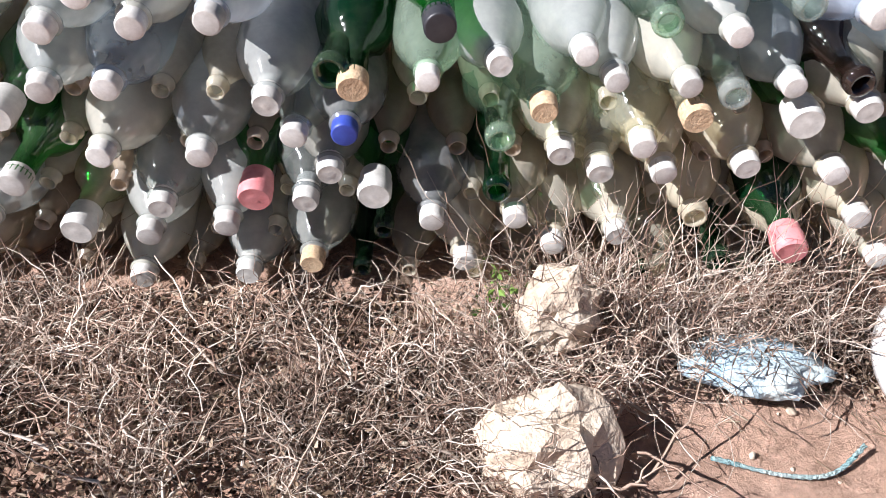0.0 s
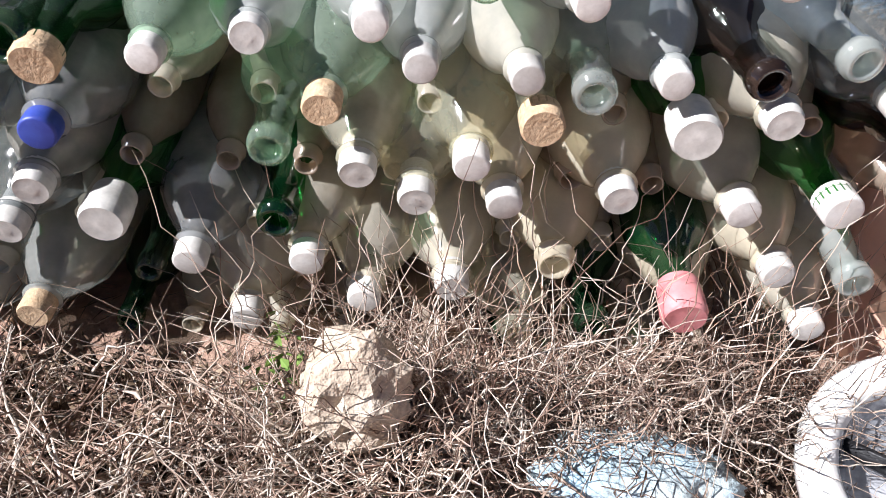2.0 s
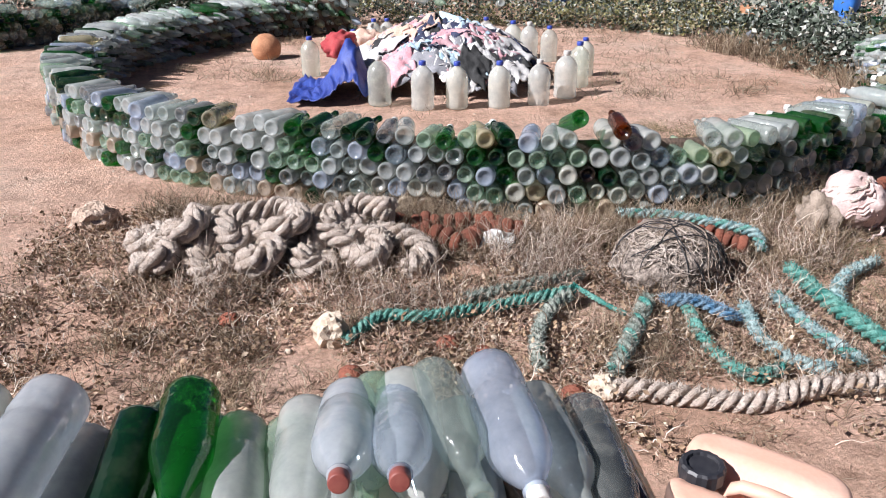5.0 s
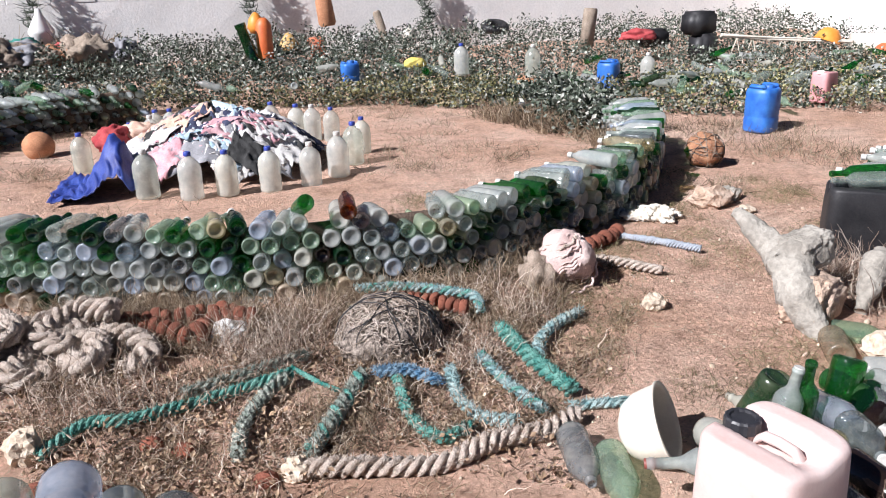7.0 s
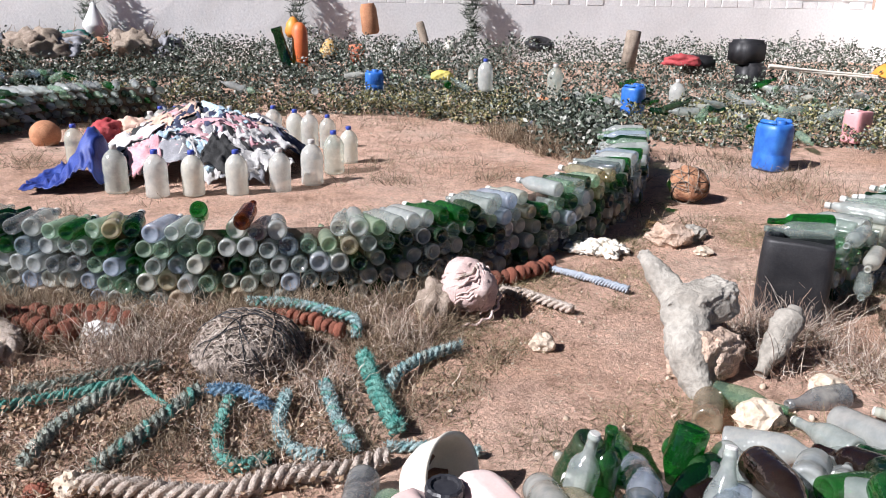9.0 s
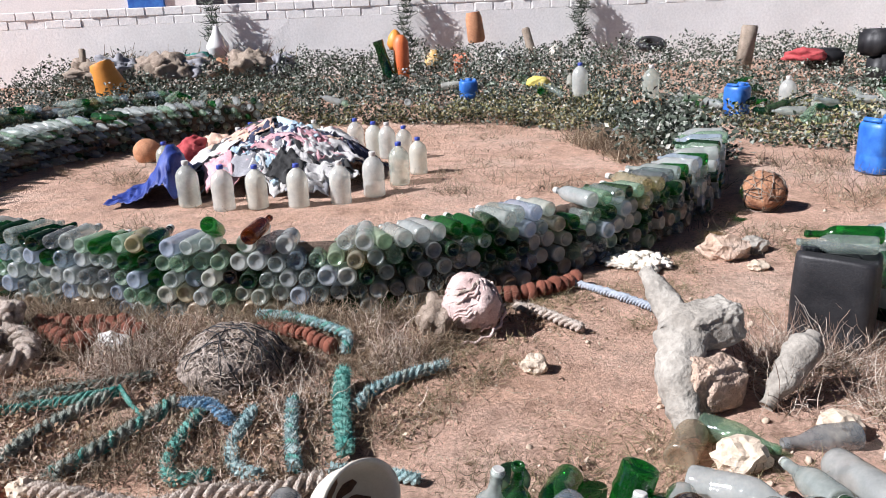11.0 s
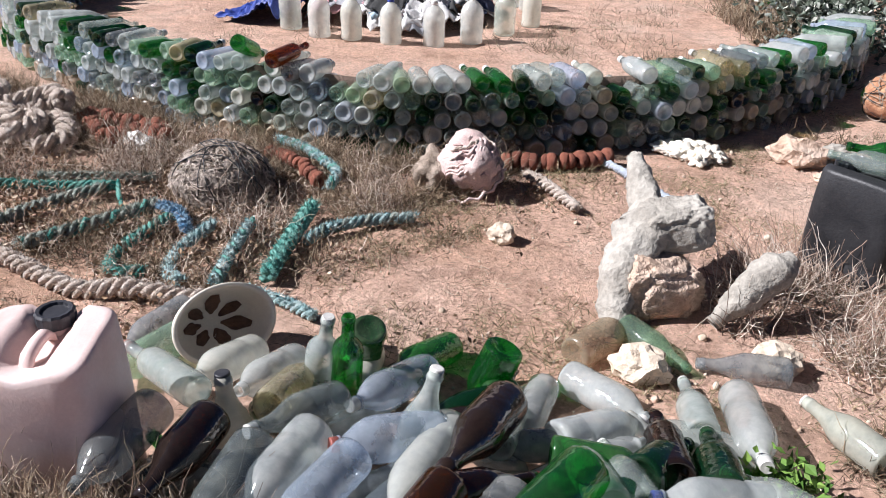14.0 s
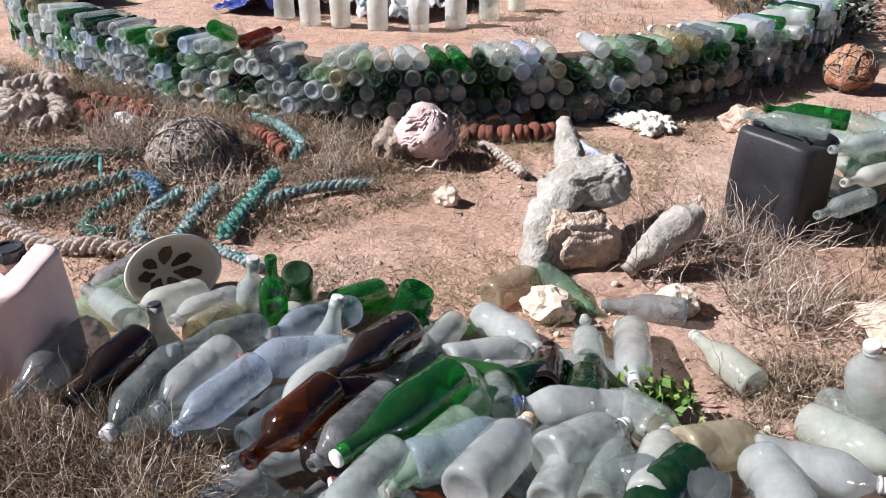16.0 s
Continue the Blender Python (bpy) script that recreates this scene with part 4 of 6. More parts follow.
# the knotted ship rope: tight loops laid side by side
def loops(x0, x1, y0, depth, z, turns, phase):
    out = []
    n = turns * 10
    for k in range(n + 1):
        a = k / n * turns * 2 * math.pi + phase
        x = x0 + (x1 - x0) * k / n + 0.1 * math.sin(a)
        y = y0 + depth * math.cos(a) + 0.02 * math.sin(k * 1.7)
        out.append(g(x, y, z + 0.045 * math.sin(a * 0.5 + 1)))
    return out


rope(loops(-0.6, 0.46, 2.95, 0.11, 0.06, 5, 0.5), 0.055, ROPE_TAN, "thick knotted tan ship rope lying in a heap", fuzz=1500, twist=5, lay=4)
rope(loops(-0.62, 0.4, 3.17, 0.12, 0.07, 5, 2.0), 0.055, ROPE_TAN, "second turn of the knotted tan ship rope", fuzz=1500, twist=5, lay=4)
rope(loops(-0.48, 0.36, 3.08, 0.1, 0.14, 4, 1.0), 0.052, ROPE_TAN, "top turn of the knotted tan ship rope", fuzz=1500, twist=5, lay=4)
rope([g(0.38, 3.1, 0.1), g(0.52, 3.02, 0.08), g(0.58, 2.9, 0.05), g(0.5, 2.8, 0.04)], 0.05, ROPE_TAN, "loose end of the tan ship rope", fuzz=400, twist=6)


def bead_string(points, radius, label):
    """Small clay rings threaded in a row."""
    root = new("clay_ring_string")
    v, f = lathe([(0.35, -0.42), (0.8, -0.5), (1.0, -0.25), (1.0, 0.25), (0.8, 0.5), (0.35, 0.42), (0.35, -0.42)], 12)
    me = bpy.data.meshes.new("clay_ring")
    me.from_pydata(v, [], f)
    me.materials.append(RUST)
    me.shade_smooth()
    for p, w in smooth_line([Vector(p) for p in points], radius * 1.05):
        o = new("clay_ring", me)
        o.parent = root
        o.matrix_world = along(p + Vector((rng.uniform(-1, 1), rng.uniform(-1, 1), rng.uniform(-0.5, 0.5))) * radius * 0.25, w + Vector((rng.uniform(-0.3, 0.3), rng.uniform(-0.3, 0.3), 0)), 0, radius * rng.uniform(0.85, 1.1))
    return tagged(root, label, "floats")


bead_string([g(1.56, 3.15, 0.05), g(1.76, 3.02, 0.08), g(1.93, 2.89, 0.07)], 0.035, "string of rusty red clay rings by the net mound")
bead_string([g(0.46, 3.2, 0.05), g(0.62, 3.1, 0.07), g(0.74, 3.02, 0.06), g(0.86, 3.12, 0.07), g(1.04, 3.14, 0.06)], 0.05, "heaped string of rusty red clay rings")
bead_string([g(0.46, 3.26, 0.07), g(0.68, 3.2, 0.08), g(0.95, 3.24, 0.06)], 0.045, "second string of rusty red clay rings")
bead_string([g(2.62, 3.5, 0.05), g(2.87, 3.55, 0.05), g(3.08, 3.68, 0.05)], 0.042, "string of rusty red clay rings on the sand")


def lump(name, size, material, seed=0, rough=0.25, sub=3, flat=1.0, parent=None, smooth=True, freq=2.2):
    bm = bmesh.new()
    bmesh.ops.create_icosphere(bm, subdivisions=sub, radius=1.0)
    for v in bm.verts:
        n = v.co.normalized()
        k = 1 + rough * noise.noise(n * freq + Vector((seed * 7.3, seed, 0))) + rough * 0.45 * noise.noise(n * freq * 2.7 + Vector((seed, 3, 1)))
        v.co = Vector((n.x * size[0], n.y * size[1], n.z * size[2])) * k
        if v.co.z < -size[2] * 0.7:
            v.co.z = -size[2] * 0.7
    return part(name, bm, material, parent, smooth=smooth)


def rock(x, y, size, material, label, seed, rz=0, up=0.6, smooth=False, sub=3, rough=0.35, name="rock"):
    o = lump(name, size, material, seed, rough, sub, smooth=smooth)
    o.matrix_world = pose(x, y, ground_height(x, y) + size[2] * up, 0, 0, rz)
    return tagged(o, label, "rock")


rock(2.77, 2.75, (0.055, 0.045, 0.045), STONE, "small pale stone on reddish sand", 1)
rock(3.36, 2.02, (0.085, 0.06, 0.065), STONE, "pale pitted stone among loose bottles", 2)
rock(0.262, 0.615, (0.098, 0.075, 0.1), STONE, "big pale limestone block in dry grass", 3, 15, up=0.3)
rock(0.285, 0.80, (0.062, 0.05, 0.075), STONE, "pale stone half buried under dry twigs", 4, 10, up=1.7)
rock(3.98, 4.1, (0.13, 0.1, 0.08), TANROCK, "tan rock beside the ring wall", 5)
rock(4.18, 4.2, (0.08, 0.07, 0.06), CORAL, "grey pitted stone beside the ring wall", 6)
rock(4.1, 3.9, (0.06, 0.05, 0.03), STONE, "flat pale stone on the path", 7)
rock(0.22, 2.35, (0.06, 0.05, 0.07), STONE, "pale stone at the end of a turquoise rope", 8)
rock(0.9, 3.05, (0.08, 0.05, 0.06), WHITEP, "white weathered lump beside rusty rings", 9)
rock(3.75, 2.2, (0.07, 0.06, 0.05), STONE, "pale stone among dry twigs", 10)
rock(4.5, 2.3, (0.2, 0.14, 0.05), STONE, "flat pale stone slab on sand", 11)
rock(-0.95, 3.5, (0.1, 0.1, 0.07), TANROCK, "tan rock near the ring wall", 12)
rock(1.07, 1.96, (0.045, 0.045, 0.04), STONE, "round pale stone at the rope's end", 13)
for i, (x, y) in enumerate(((-0.15, 2.5), (0.5, 2.02), (0.62, 2.28), (0.98, 1.95), (0.73, 2.2), (0.3, 2.1))):
    rock(x, y, (0.04, 0.035, 0.03), RUST, "small rusty clay float on the ground", 20 + i, smooth=True, rough=0.12, name="clay_float")

# bleached branching stone
def branch(name, points, material, parent, seed, seg=26):
    """A knobbly limb along (x, y, z, radius) points."""
    n = len(points)
    line, verts, faces = [], [], []
    P = [Vector(p[:3]) for p in points]
    for i in range(n - 1):
        for k in range(10):
            t = k / 10
            s = t * t * (3 - 2 * t)
            line.append((P[i].lerp(P[i + 1], t), points[i][3] * (1 - s) + points[i + 1][3] * s))
    line.append((P[-1], points[-1][3]))
    for i, (p, r) in enumerate(line):
        w = (line[min(i + 1, len(line) - 1)][0] - line[max(i - 1, 0)][0]).normalized()
        a = w.cross(Vector((0.3, -1, 0.1))).normalized()
        b = w.cross(a)
        for k in range(seg):
            q = 2 * math.pi * k / seg
            d = a * math.cos(q) + b * math.sin(q)
            rr = r * (1 + 0.4 * noise.noise((p + d * r) * 8 + Vector((seed, 0, 0))) + 0.2 * noise.noise((p + d * r) * 24) + 0.12 * noise.noise((p + d * r) * 60))
            verts.append(p + d * rr)
    m = len(line)
    for i in range(m - 1):
        for k in range(seg):
            j = (k + 1) % seg
            faces.append((i * seg + k, i * seg + j, (i + 1) * seg + j, (i + 1) * seg + k))
    for at, first in ((line[0][0], 0), (line[-1][0], (m - 1) * seg)):
        verts.append(at)
        for k in range(seg):
            faces.append((len(verts) - 1, first + k, first + (k + 1) % seg))
    return mesh_ob(name, verts, faces, material, parent)


def block(name, at, size, material, parent, seed, rz=0.0, tilt=0.0):
    """A blunt, weathered block of stone with rounded corners."""
    bm = bmesh.new()
    bmesh.ops.create_icosphere(bm, subdivisions=5, radius=1.0)
    turn = Matrix.Rotation(math.radians(rz), 3, "Z") @ Matrix.Rotation(math.radians(tilt), 3, "Y")
    for v in bm.verts:
        n = v.co.normalized()
        q = Vector([math.copysign(abs(c) ** 0.6, c) for c in n])
        k = 1 + 0.2 * noise.noise(n * 1.7 + Vector((seed, 0, 0))) + 0.1 * noise.noise(n * 5 + Vector((0, seed, 0))) + 0.05 * noise.noise(n * 14) + 0.025 * noise.noise(n * 34)
        v.co = Vector(at) + turn @ Vector((q.x * size[0], q.y * size[1], q.z * size[2])) * k
    return part(name, bm, material, parent)


coral = new("bleached_stone")
branch("limb", [(3.255, 2.23, -0.02, 0.04), (3.25, 2.3, 0.05, 0.055), (3.265, 2.42, 0.14, 0.085), (3.31, 2.54, 0.22, 0.1), (3.3, 2.66, 0.28, 0.06), (3.26, 2.74, 0.34, 0.045), (3.225, 2.82, 0.395, 0.03), (3.22, 2.83, 0.405, 0.012)], CORAL, coral, 3)
block("shoulder", (3.4, 2.56, 0.265), (0.125, 0.085, 0.085), CORAL, coral, 5, 15, -14)
block("foot", (3.36, 2.435, 0.09), (0.15, 0.105, 0.11), TANROCK, coral, 8, 30, 10)
tagged(coral, "bleached grey branching stone standing on the path", "rock")
stump = new("bleached_stone")
branch("limb", [(3.56, 2.36, 0.03, 0.03), (3.65, 2.42, 0.12, 0.055), (3.74, 2.48, 0.2, 0.055), (3.78, 2.51, 0.235, 0.03)], CORAL, stump, 12)
tagged(stump, "bleached grey stone limb lying among dry twigs", "rock")

# net mound
mound = new("net_mound")
lump("core", (0.215, 0.195, 0.165), solid("bleached_net", (0.07, 0.05, 0.04), (0.62, 0.52, 0.44), 55, 140, 0.95, 1.0), 60, 0.16, 5, parent=mound, freq=3.0)
mrng = random.Random(21)
for k in range(230):                                     # slack meshes of net, bunched and crossing
    a, b = mrng.uniform(0, 6.28), mrng.uniform(0.02, 1.4)
    turn, size = mrng.uniform(0, 6.28), mrng.uniform(0.025, 0.06)
    pts = []
    for s in range(7):
        u = s / 6 * mrng.uniform(3.5, 5.5) + turn
        aa, bb = a + size / 0.2 * math.cos(u) / max(math.cos(b), 0.3), b + size / 0.17 * 0.8 * math.sin(u)
        w = 1.0 + mrng.uniform(-0.03, 0.05)
        pts.append(Vector((0.222 * w * math.cos(aa) * math.cos(bb), 0.202 * w * math.sin(aa) * math.cos(bb), 0.172 * w * abs(math.sin(bb)))))
    v, f = strands(pts, mrng.choice((0.003, 0.0045, 0.006)), 4, 4, 0.014, 1)[0]
    mesh_ob("net_cord", v, f, (NETCORD, ROPE_TAN, ROPE_TAN)[k % 3], mound)
for k in range(12):                                      # dark twine lashed over it
    turn, lean, off = mrng.uniform(0, 3.1), mrng.uniform(-0.5, 0.5), mrng.uniform(-0.09, 0.09)
    pts = []
    for s in range(11):
        u = math.pi * (0.06 + 0.88 * s / 10)
        x, y = math.cos(u), off / 0.2 + lean * math.sin(u) * 0.4 + 0.05 * math.sin(s * 1.3 + k)
        c, d = math.cos(turn), math.sin(turn)
        h = math.sqrt(max(1 - x * x - y * y, 0.0))
        pts.append(Vector((0.23 * (x * c - y * d), 0.21 * (x * d + y * c), 0.182 * h)))
    v, f = strands(pts, 0.0045, 4, 5, 0.02, 1)[0]
    mesh_ob("lashing", v, f, BLACK if k % 3 else NETCORD, mound)
mound.matrix_world = pose(1.54, 2.75, 0.055)
tagged(mound, "mound of balled fishing net and cord", "net")


# ---- cloth, bundles and other finds ----
def fabric(name, a, b):
    return solid(name, a, b, 9, 120, 0.9, 0.3, vary=0.1)


CLOTH = [fabric("white_cloth", (0.6, 0.58, 0.56), (0.74, 0.72, 0.7)), fabric("grey_cloth", (0.2, 0.2, 0.22), (0.34, 0.34, 0.36)), fabric("navy_cloth", (0.02, 0.025, 0.06), (0.06, 0.07, 0.13)),
         fabric("pink_cloth", (0.55, 0.26, 0.3), (0.68, 0.45, 0.47)), fabric("pale_blue_cloth", (0.36, 0.5, 0.6), (0.5, 0.62, 0.7)), fabric("black_cloth", (0.02, 0.02, 0.02), (0.06, 0.06, 0.06)),
         fabric("red_cloth", (0.4, 0.04, 0.05), (0.52, 0.1, 0.1)), fabric("peach_cloth", (0.62, 0.4, 0.3), (0.72, 0.52, 0.42)), fabric("dark_green_cloth", (0.05, 0.07, 0.05), (0.13, 0.15, 0.11))]
TARP = solid("blue_tarpaulin", (0.02, 0.035, 0.2), (0.045, 0.085, 0.36), 6, 80, 0.5, 0.3)


def crumple(name, x, y, z, size, material, label, seed, category="cloth", group="", folds=0.35, rz=0.0, sub=4):
    bm = bmesh.new()
    bmesh.ops.create_icosphere(bm, subdivisions=sub, radius=1.0)
    for v in bm.verts:
        n = v.co.normalized()
        q = Vector((n.x + seed * 3.1, n.y + seed * 1.7, n.z))
        k = 1 + folds * noise.noise(q * 1.8) + folds * (0.5 - abs(noise.noise(q * 3.6))) + folds * 0.5 * (0.5 - abs(noise.noise(q * 8)))
        v.co = Vector((n.x * size[0], n.y * size[1], n.z * size[2])) * k
        v.co.z = max(v.co.z, -size[2] * 0.55)
    o = part(name, bm, material)
    o.matrix_world = pose(x, y, z, 0, 0, rz)
    return tagged(o, label, category, group)


NAMES = ["white", "grey", "navy", "pink", "pale blue", "black", "red", "peach", "dark green"]
crng = random.Random(8)


def garment(x, y, size, material, label, seed, lift):
    """A piece of cloth thrown on the heap, lying over it in folds."""
    n, verts, faces = 20, [], []
    turn = crng.uniform(0, 6.28)
    c, s = math.cos(turn), math.sin(turn)
    stretch = crng.uniform(0.55, 1.0)
    for j in range(n):
        for i in range(n):
            u, v = (i / (n - 1) - 0.5) * size, (j / (n - 1) - 0.5) * size * stretch
            ragged = 1 + 0.3 * noise.noise((i / 6, j / 6, seed)) + 0.12 * noise.noise((i / 2, j / 2, seed))
            u, v = u * ragged, v * ragged
            q = noise.noise((u * 5 + seed, v * 5, seed * 0.7)) * 0.5
            fold = 0.1 * (0.5 - abs(noise.noise((u * 9 + q * 3, v * 4, seed + 5)))) + 0.04 * (0.5 - abs(noise.noise((u * 6, v * 17 + q * 4, seed + 9)))) + 0.016 * noise.noise((u * 34, v * 34, seed))
            px, py = x + u * c - v * s, y + u * s + v * c
            far = min(((px - 0.92) / 0.86) ** 2 + ((py - 6.62) / 0.84) ** 2, 1.35)
            lumps = 0.11 * noise.noise((px * 3.2, py * 3.2, 4)) * max(1.2 - far, 0)
            verts.append((px, py, max(0.03 + 0.34 * (1 - far) + lumps + lift + fold, ground_height(px, py) + 0.006 + 0.3 * max(fold, 0))))
    for j in range(n - 1):
        for i in range(n - 1):
            faces.append((j * n + i, j * n + i + 1, (j + 1) * n + i + 1, (j + 1) * n + i))
    o = mesh_ob("garment", verts, faces, material)
    m = o.modifiers.new("thickness", "SOLIDIFY")
    m.thickness = 0.005
    tagged(o, label, "cloth", "heap of clothes")


for i in range(120):
    a, q = crng.uniform(0, 6.28), math.sqrt(crng.random())
    x, y = 0.92 + 0.72 * q * math.cos(a), 6.62 + 0.7 * q * math.sin(a)
    k = crng.choice([0, 0, 0, 0, 1, 1, 2, 2, 3, 4, 5, 7])
    if x > 0.6 and y < 6.2 and crng.random() < 0.55:
        k = crng.choice((3, 0))
    garment(x, y, crng.uniform(0.24, 0.48), CLOTH[k], f"crumpled {NAMES[k]} garment on the heap of clothes", i * 3.7, 0.0006 * i)
crumple("garment", 0.05, 6.9, 0.22, (0.13, 0.12, 0.12), CLOTH[6], "crumpled red cloth at the heap's edge", 70, group="heap of clothes", folds=0.4)
crumple("garment", 0.25, 7.0, 0.25, (0.16, 0.12, 0.1), CLOTH[7], "crumpled peach cloth on the heap", 71, group="heap of clothes", folds=0.4)


def tarp():
    n, verts, faces = 44, [], []
    for j in range(n):
        for i in range(n):
            u, v = i / (n - 1), j / (n - 1)
            x, y = -0.3 + 0.62 * u, 5.68 + 0.85 * v
            ridge = math.exp(-((u - 0.72) / 0.25) ** 2) * math.exp(-((v - 0.4) / 0.4) ** 2) * 1.15
            z = 0.03 + 0.27 * ridge + 0.13 * (0.5 - abs(noise.noise((u * 6, v * 2.5, 1)))) * (0.35 + ridge) + 0.05 * abs(noise.noise((u * 15, v * 6, 2)))
            verts.append((x + 0.06 * noise.noise((v * 4, u, 3)), y + 0.05 * noise.noise((u * 4, v, 6)), z))
    for j in range(n - 1):
        for i in range(n - 1):
            faces.append((j * n + i, j * n + i + 1, (j + 1) * n + i + 1, (j + 1) * n + i))
    o = mesh_ob("tarpaulin", verts, faces, TARP)
    m = o.modifiers.new("thickness", "SOLIDIFY")
    m.thickness = 0.006
    tagged(o, "crumpled blue tarpaulin draped over the clothes' edge", "tarpaulin")


tarp()

# the cloth-wrapped bundle
bundle = new("net_bundle")
STRIP = fabric("faded_pink_strip", (0.5, 0.34, 0.31), (0.72, 0.58, 0.54))
o = crumple("ball", 0.03, 0.0, 0.15, (0.13, 0.13, 0.14), fabric("pale_pink_cloth", (0.55, 0.39, 0.36), (0.68, 0.54, 0.5)), "", 80, folds=0.25)
o.parent = bundle
o = crumple("net", -0.13, -0.02, 0.1, (0.09, 0.1, 0.1), NETCORD, "", 81, folds=0.4)
o.parent = bundle
for k in range(34):
    a0, t0 = crng.uniform(0, 6.28), crng.uniform(-0.6, 1.2)
    pts = [Vector((0.03 + 0.142 * math.cos(a0 + s * 0.3) * math.cos(t0 + s * 0.12), 0.142 * math.sin(a0 + s * 0.3) * math.cos(t0 + s * 0.12), 0.15 + 0.15 * math.sin(t0 + s * 0.12))) for s in range(7)]
    v, f = strands(pts, 0.007 + 0.008 * crng.random(), 4, 6, 0.02, 1)[0]
    mesh_ob("wrapping_strip", v, f, (STRIP, ROPE_TAN, STRIP)[k % 3], bundle)
pts = [Vector(p) for p in ((-0.16, -0.13, 0.03), (-0.05, -0.17, 0.03), (0.08, -0.16, 0.05), (0.17, -0.08, 0.1), (0.19, 0.03, 0.16))]
v, f = strands(pts, 0.014, 4, 6, 0.02, 1)[0]
mesh_ob("hem", v, f, STRIP, bundle)
for o in bundle.children:
    for key in ("label", "category"):
        if key in o:
            del o[key]
bundle.matrix_world = pose(2.5, 3.17, ground_height(2.5, 3.17) - 0.02) @ Matrix.Scale(0.93, 4)
tagged(bundle, "ball of pinkish cloth and netting tied in strips", "bundle")


def helmet():
    """A cream plastic bowl lying on its side, its lining split open."""
    root = new("plastic_bowl")
    outer = [(0.0, 0.0), (0.055, 0.004), (0.1, 0.03), (0.128, 0.075), (0.138, 0.13), (0.142, 0.165), (0.15, 0.17), (0.15, 0.178), (0.138, 0.178), (0.133, 0.165), (0.128, 0.13), (0.118, 0.08), (0.09, 0.04), (0.05, 0.016), (0, 0.012)]
    v, f = lathe(outer, 40)
    mesh_ob("shell", v, f, CREAM, root)
    dark = solid("dark_brown_foam", (0.08, 0.04, 0.025), (0.2, 0.11, 0.07), 20, 90, 0.95, 0.5)
    prng = random.Random(12)
    for k in range(7):                               # torn leaf-shaped holes in the lining, between its spokes
        V, F = [], []
        far = prng.uniform(0.085, 0.112)
        for i in range(7):
            r = 0.03 + (far - 0.03) * i / 6
            z = np.interp(r, [0, 0.05, 0.09, 0.118, 0.128], [0.012, 0.016, 0.04, 0.08, 0.13]) + 0.003
            half = 0.38 * math.sin(math.pi * (0.12 + 0.78 * i / 6)) * prng.uniform(0.75, 1.1)
            for j in range(5):
                a = (k + 0.5) / 7 * 2 * math.pi + half * (j / 2 - 1)
                V.append((r * math.cos(a), r * math.sin(a), float(z)))
        for i in range(6):
            for j in range(4):
                F.append((i * 5 + j, i * 5 + j + 1, i * 5 + j + 6, i * 5 + j + 5))
        o = mesh_ob("dark_patch", V, F, dark, root)
        o.modifiers.new("thickness", "SOLIDIFY").thickness = 0.002
    way = Vector((0.74, -0.5, 0.43))
    root.matrix_world = along(Vector((2.195, 1.685, 0.147)) - way.normalized() * 0.147, way, 0, 1.0) @ Matrix.Diagonal((1.04, 0.78, 0.84, 1))
    tagged(root, "cream plastic bowl lying on its side with split dark lining", "bowl")


helmet()


def dish():
    """A round white appliance rim with a clear bowl, half in the grass."""
    root = new("round_rim")
    v, f = lathe([(0.105, 0.0), (0.135, 0.0), (0.148, 0.012), (0.15, 0.035), (0.142, 0.05), (0.125, 0.054), (0.112, 0.046), (0.105, 0.03), (0.105, 0.0)], 48)
    mesh_ob("rim", v, f, WHITEP, root)
    v, f = lathe([(0.105, 0.03), (0.098, 0.0), (0.08, -0.03), (0.045, -0.045), (0, -0.05)], 40)
    mesh_ob("bowl", v, f, solid("grey_shiny_plastic", (0.3, 0.31, 0.33), (0.46, 0.47, 0.5), 6, 80, 0.15, 0.05), root)
    for k in range(3):
        a = k * 2.1 + 0.4
        o = part("fin", box_bm(0.1, 0.012, 0.03, 0.004), BLACK, root)
        o.matrix_world = pose(0.055 * math.cos(a), 0.055 * math.sin(a), 0.0, 0, 0, math.degrees(a))
    root.matrix_world = pose(0.925, 0.745, 0.085, 14, -14, 0)
    tagged(root, "white round plastic rim with grey inner dish in dry grass", "rim")


dish()
crumple("plastic_bag", 0.605, 0.775, 0.05, (0.095, 0.055, 0.028), fabric("sun_bleached_blue_plastic", (0.3, 0.46, 0.58), (0.56, 0.62, 0.6)), "sun-bleached blue plastic bag flattened in dry grass", 85, "bag", folds=0.3)
rope([g(0.5, 0.62, 0.02), g(0.6, 0.6, 0.012), g(0.68, 0.61, 0.012), g(0.74, 0.65, 0.03)], 0.004, ROPE_PALE, "thin pale green cord on the earth", "cord")
rope([g(2.74, 3.38, 0.04), g(2.85, 3.27, 0.035), g(3.02, 3.08, 0.03)], 0.024, ROPE_TAN, "pale rope-wound stick lying on sand", "stick", fuzz=200)
rope([g(3.06, 3.66, 0.03), g(3.22, 3.5, 0.03), g(3.4, 3.31, 0.025)], 0.022, fabric("faded_blue_hose", (0.36, 0.4, 0.46), (0.5, 0.54, 0.6)), "faded blue corrugated hose on sand", "hose", twist=9)
for k, (x, y) in enumerate(((3.36, 3.97), (3.44, 3.94), (3.52, 3.9), (3.57, 3.95), (3.48, 4.0))):
    crumple("bleached_scrap", x, y, 0.03, (0.055, 0.032, 0.028), CREAM, "bleached white scrap on the sand", 100 + k, "scrap", "white scraps", 1.1, rz=k * 40, sub=4)

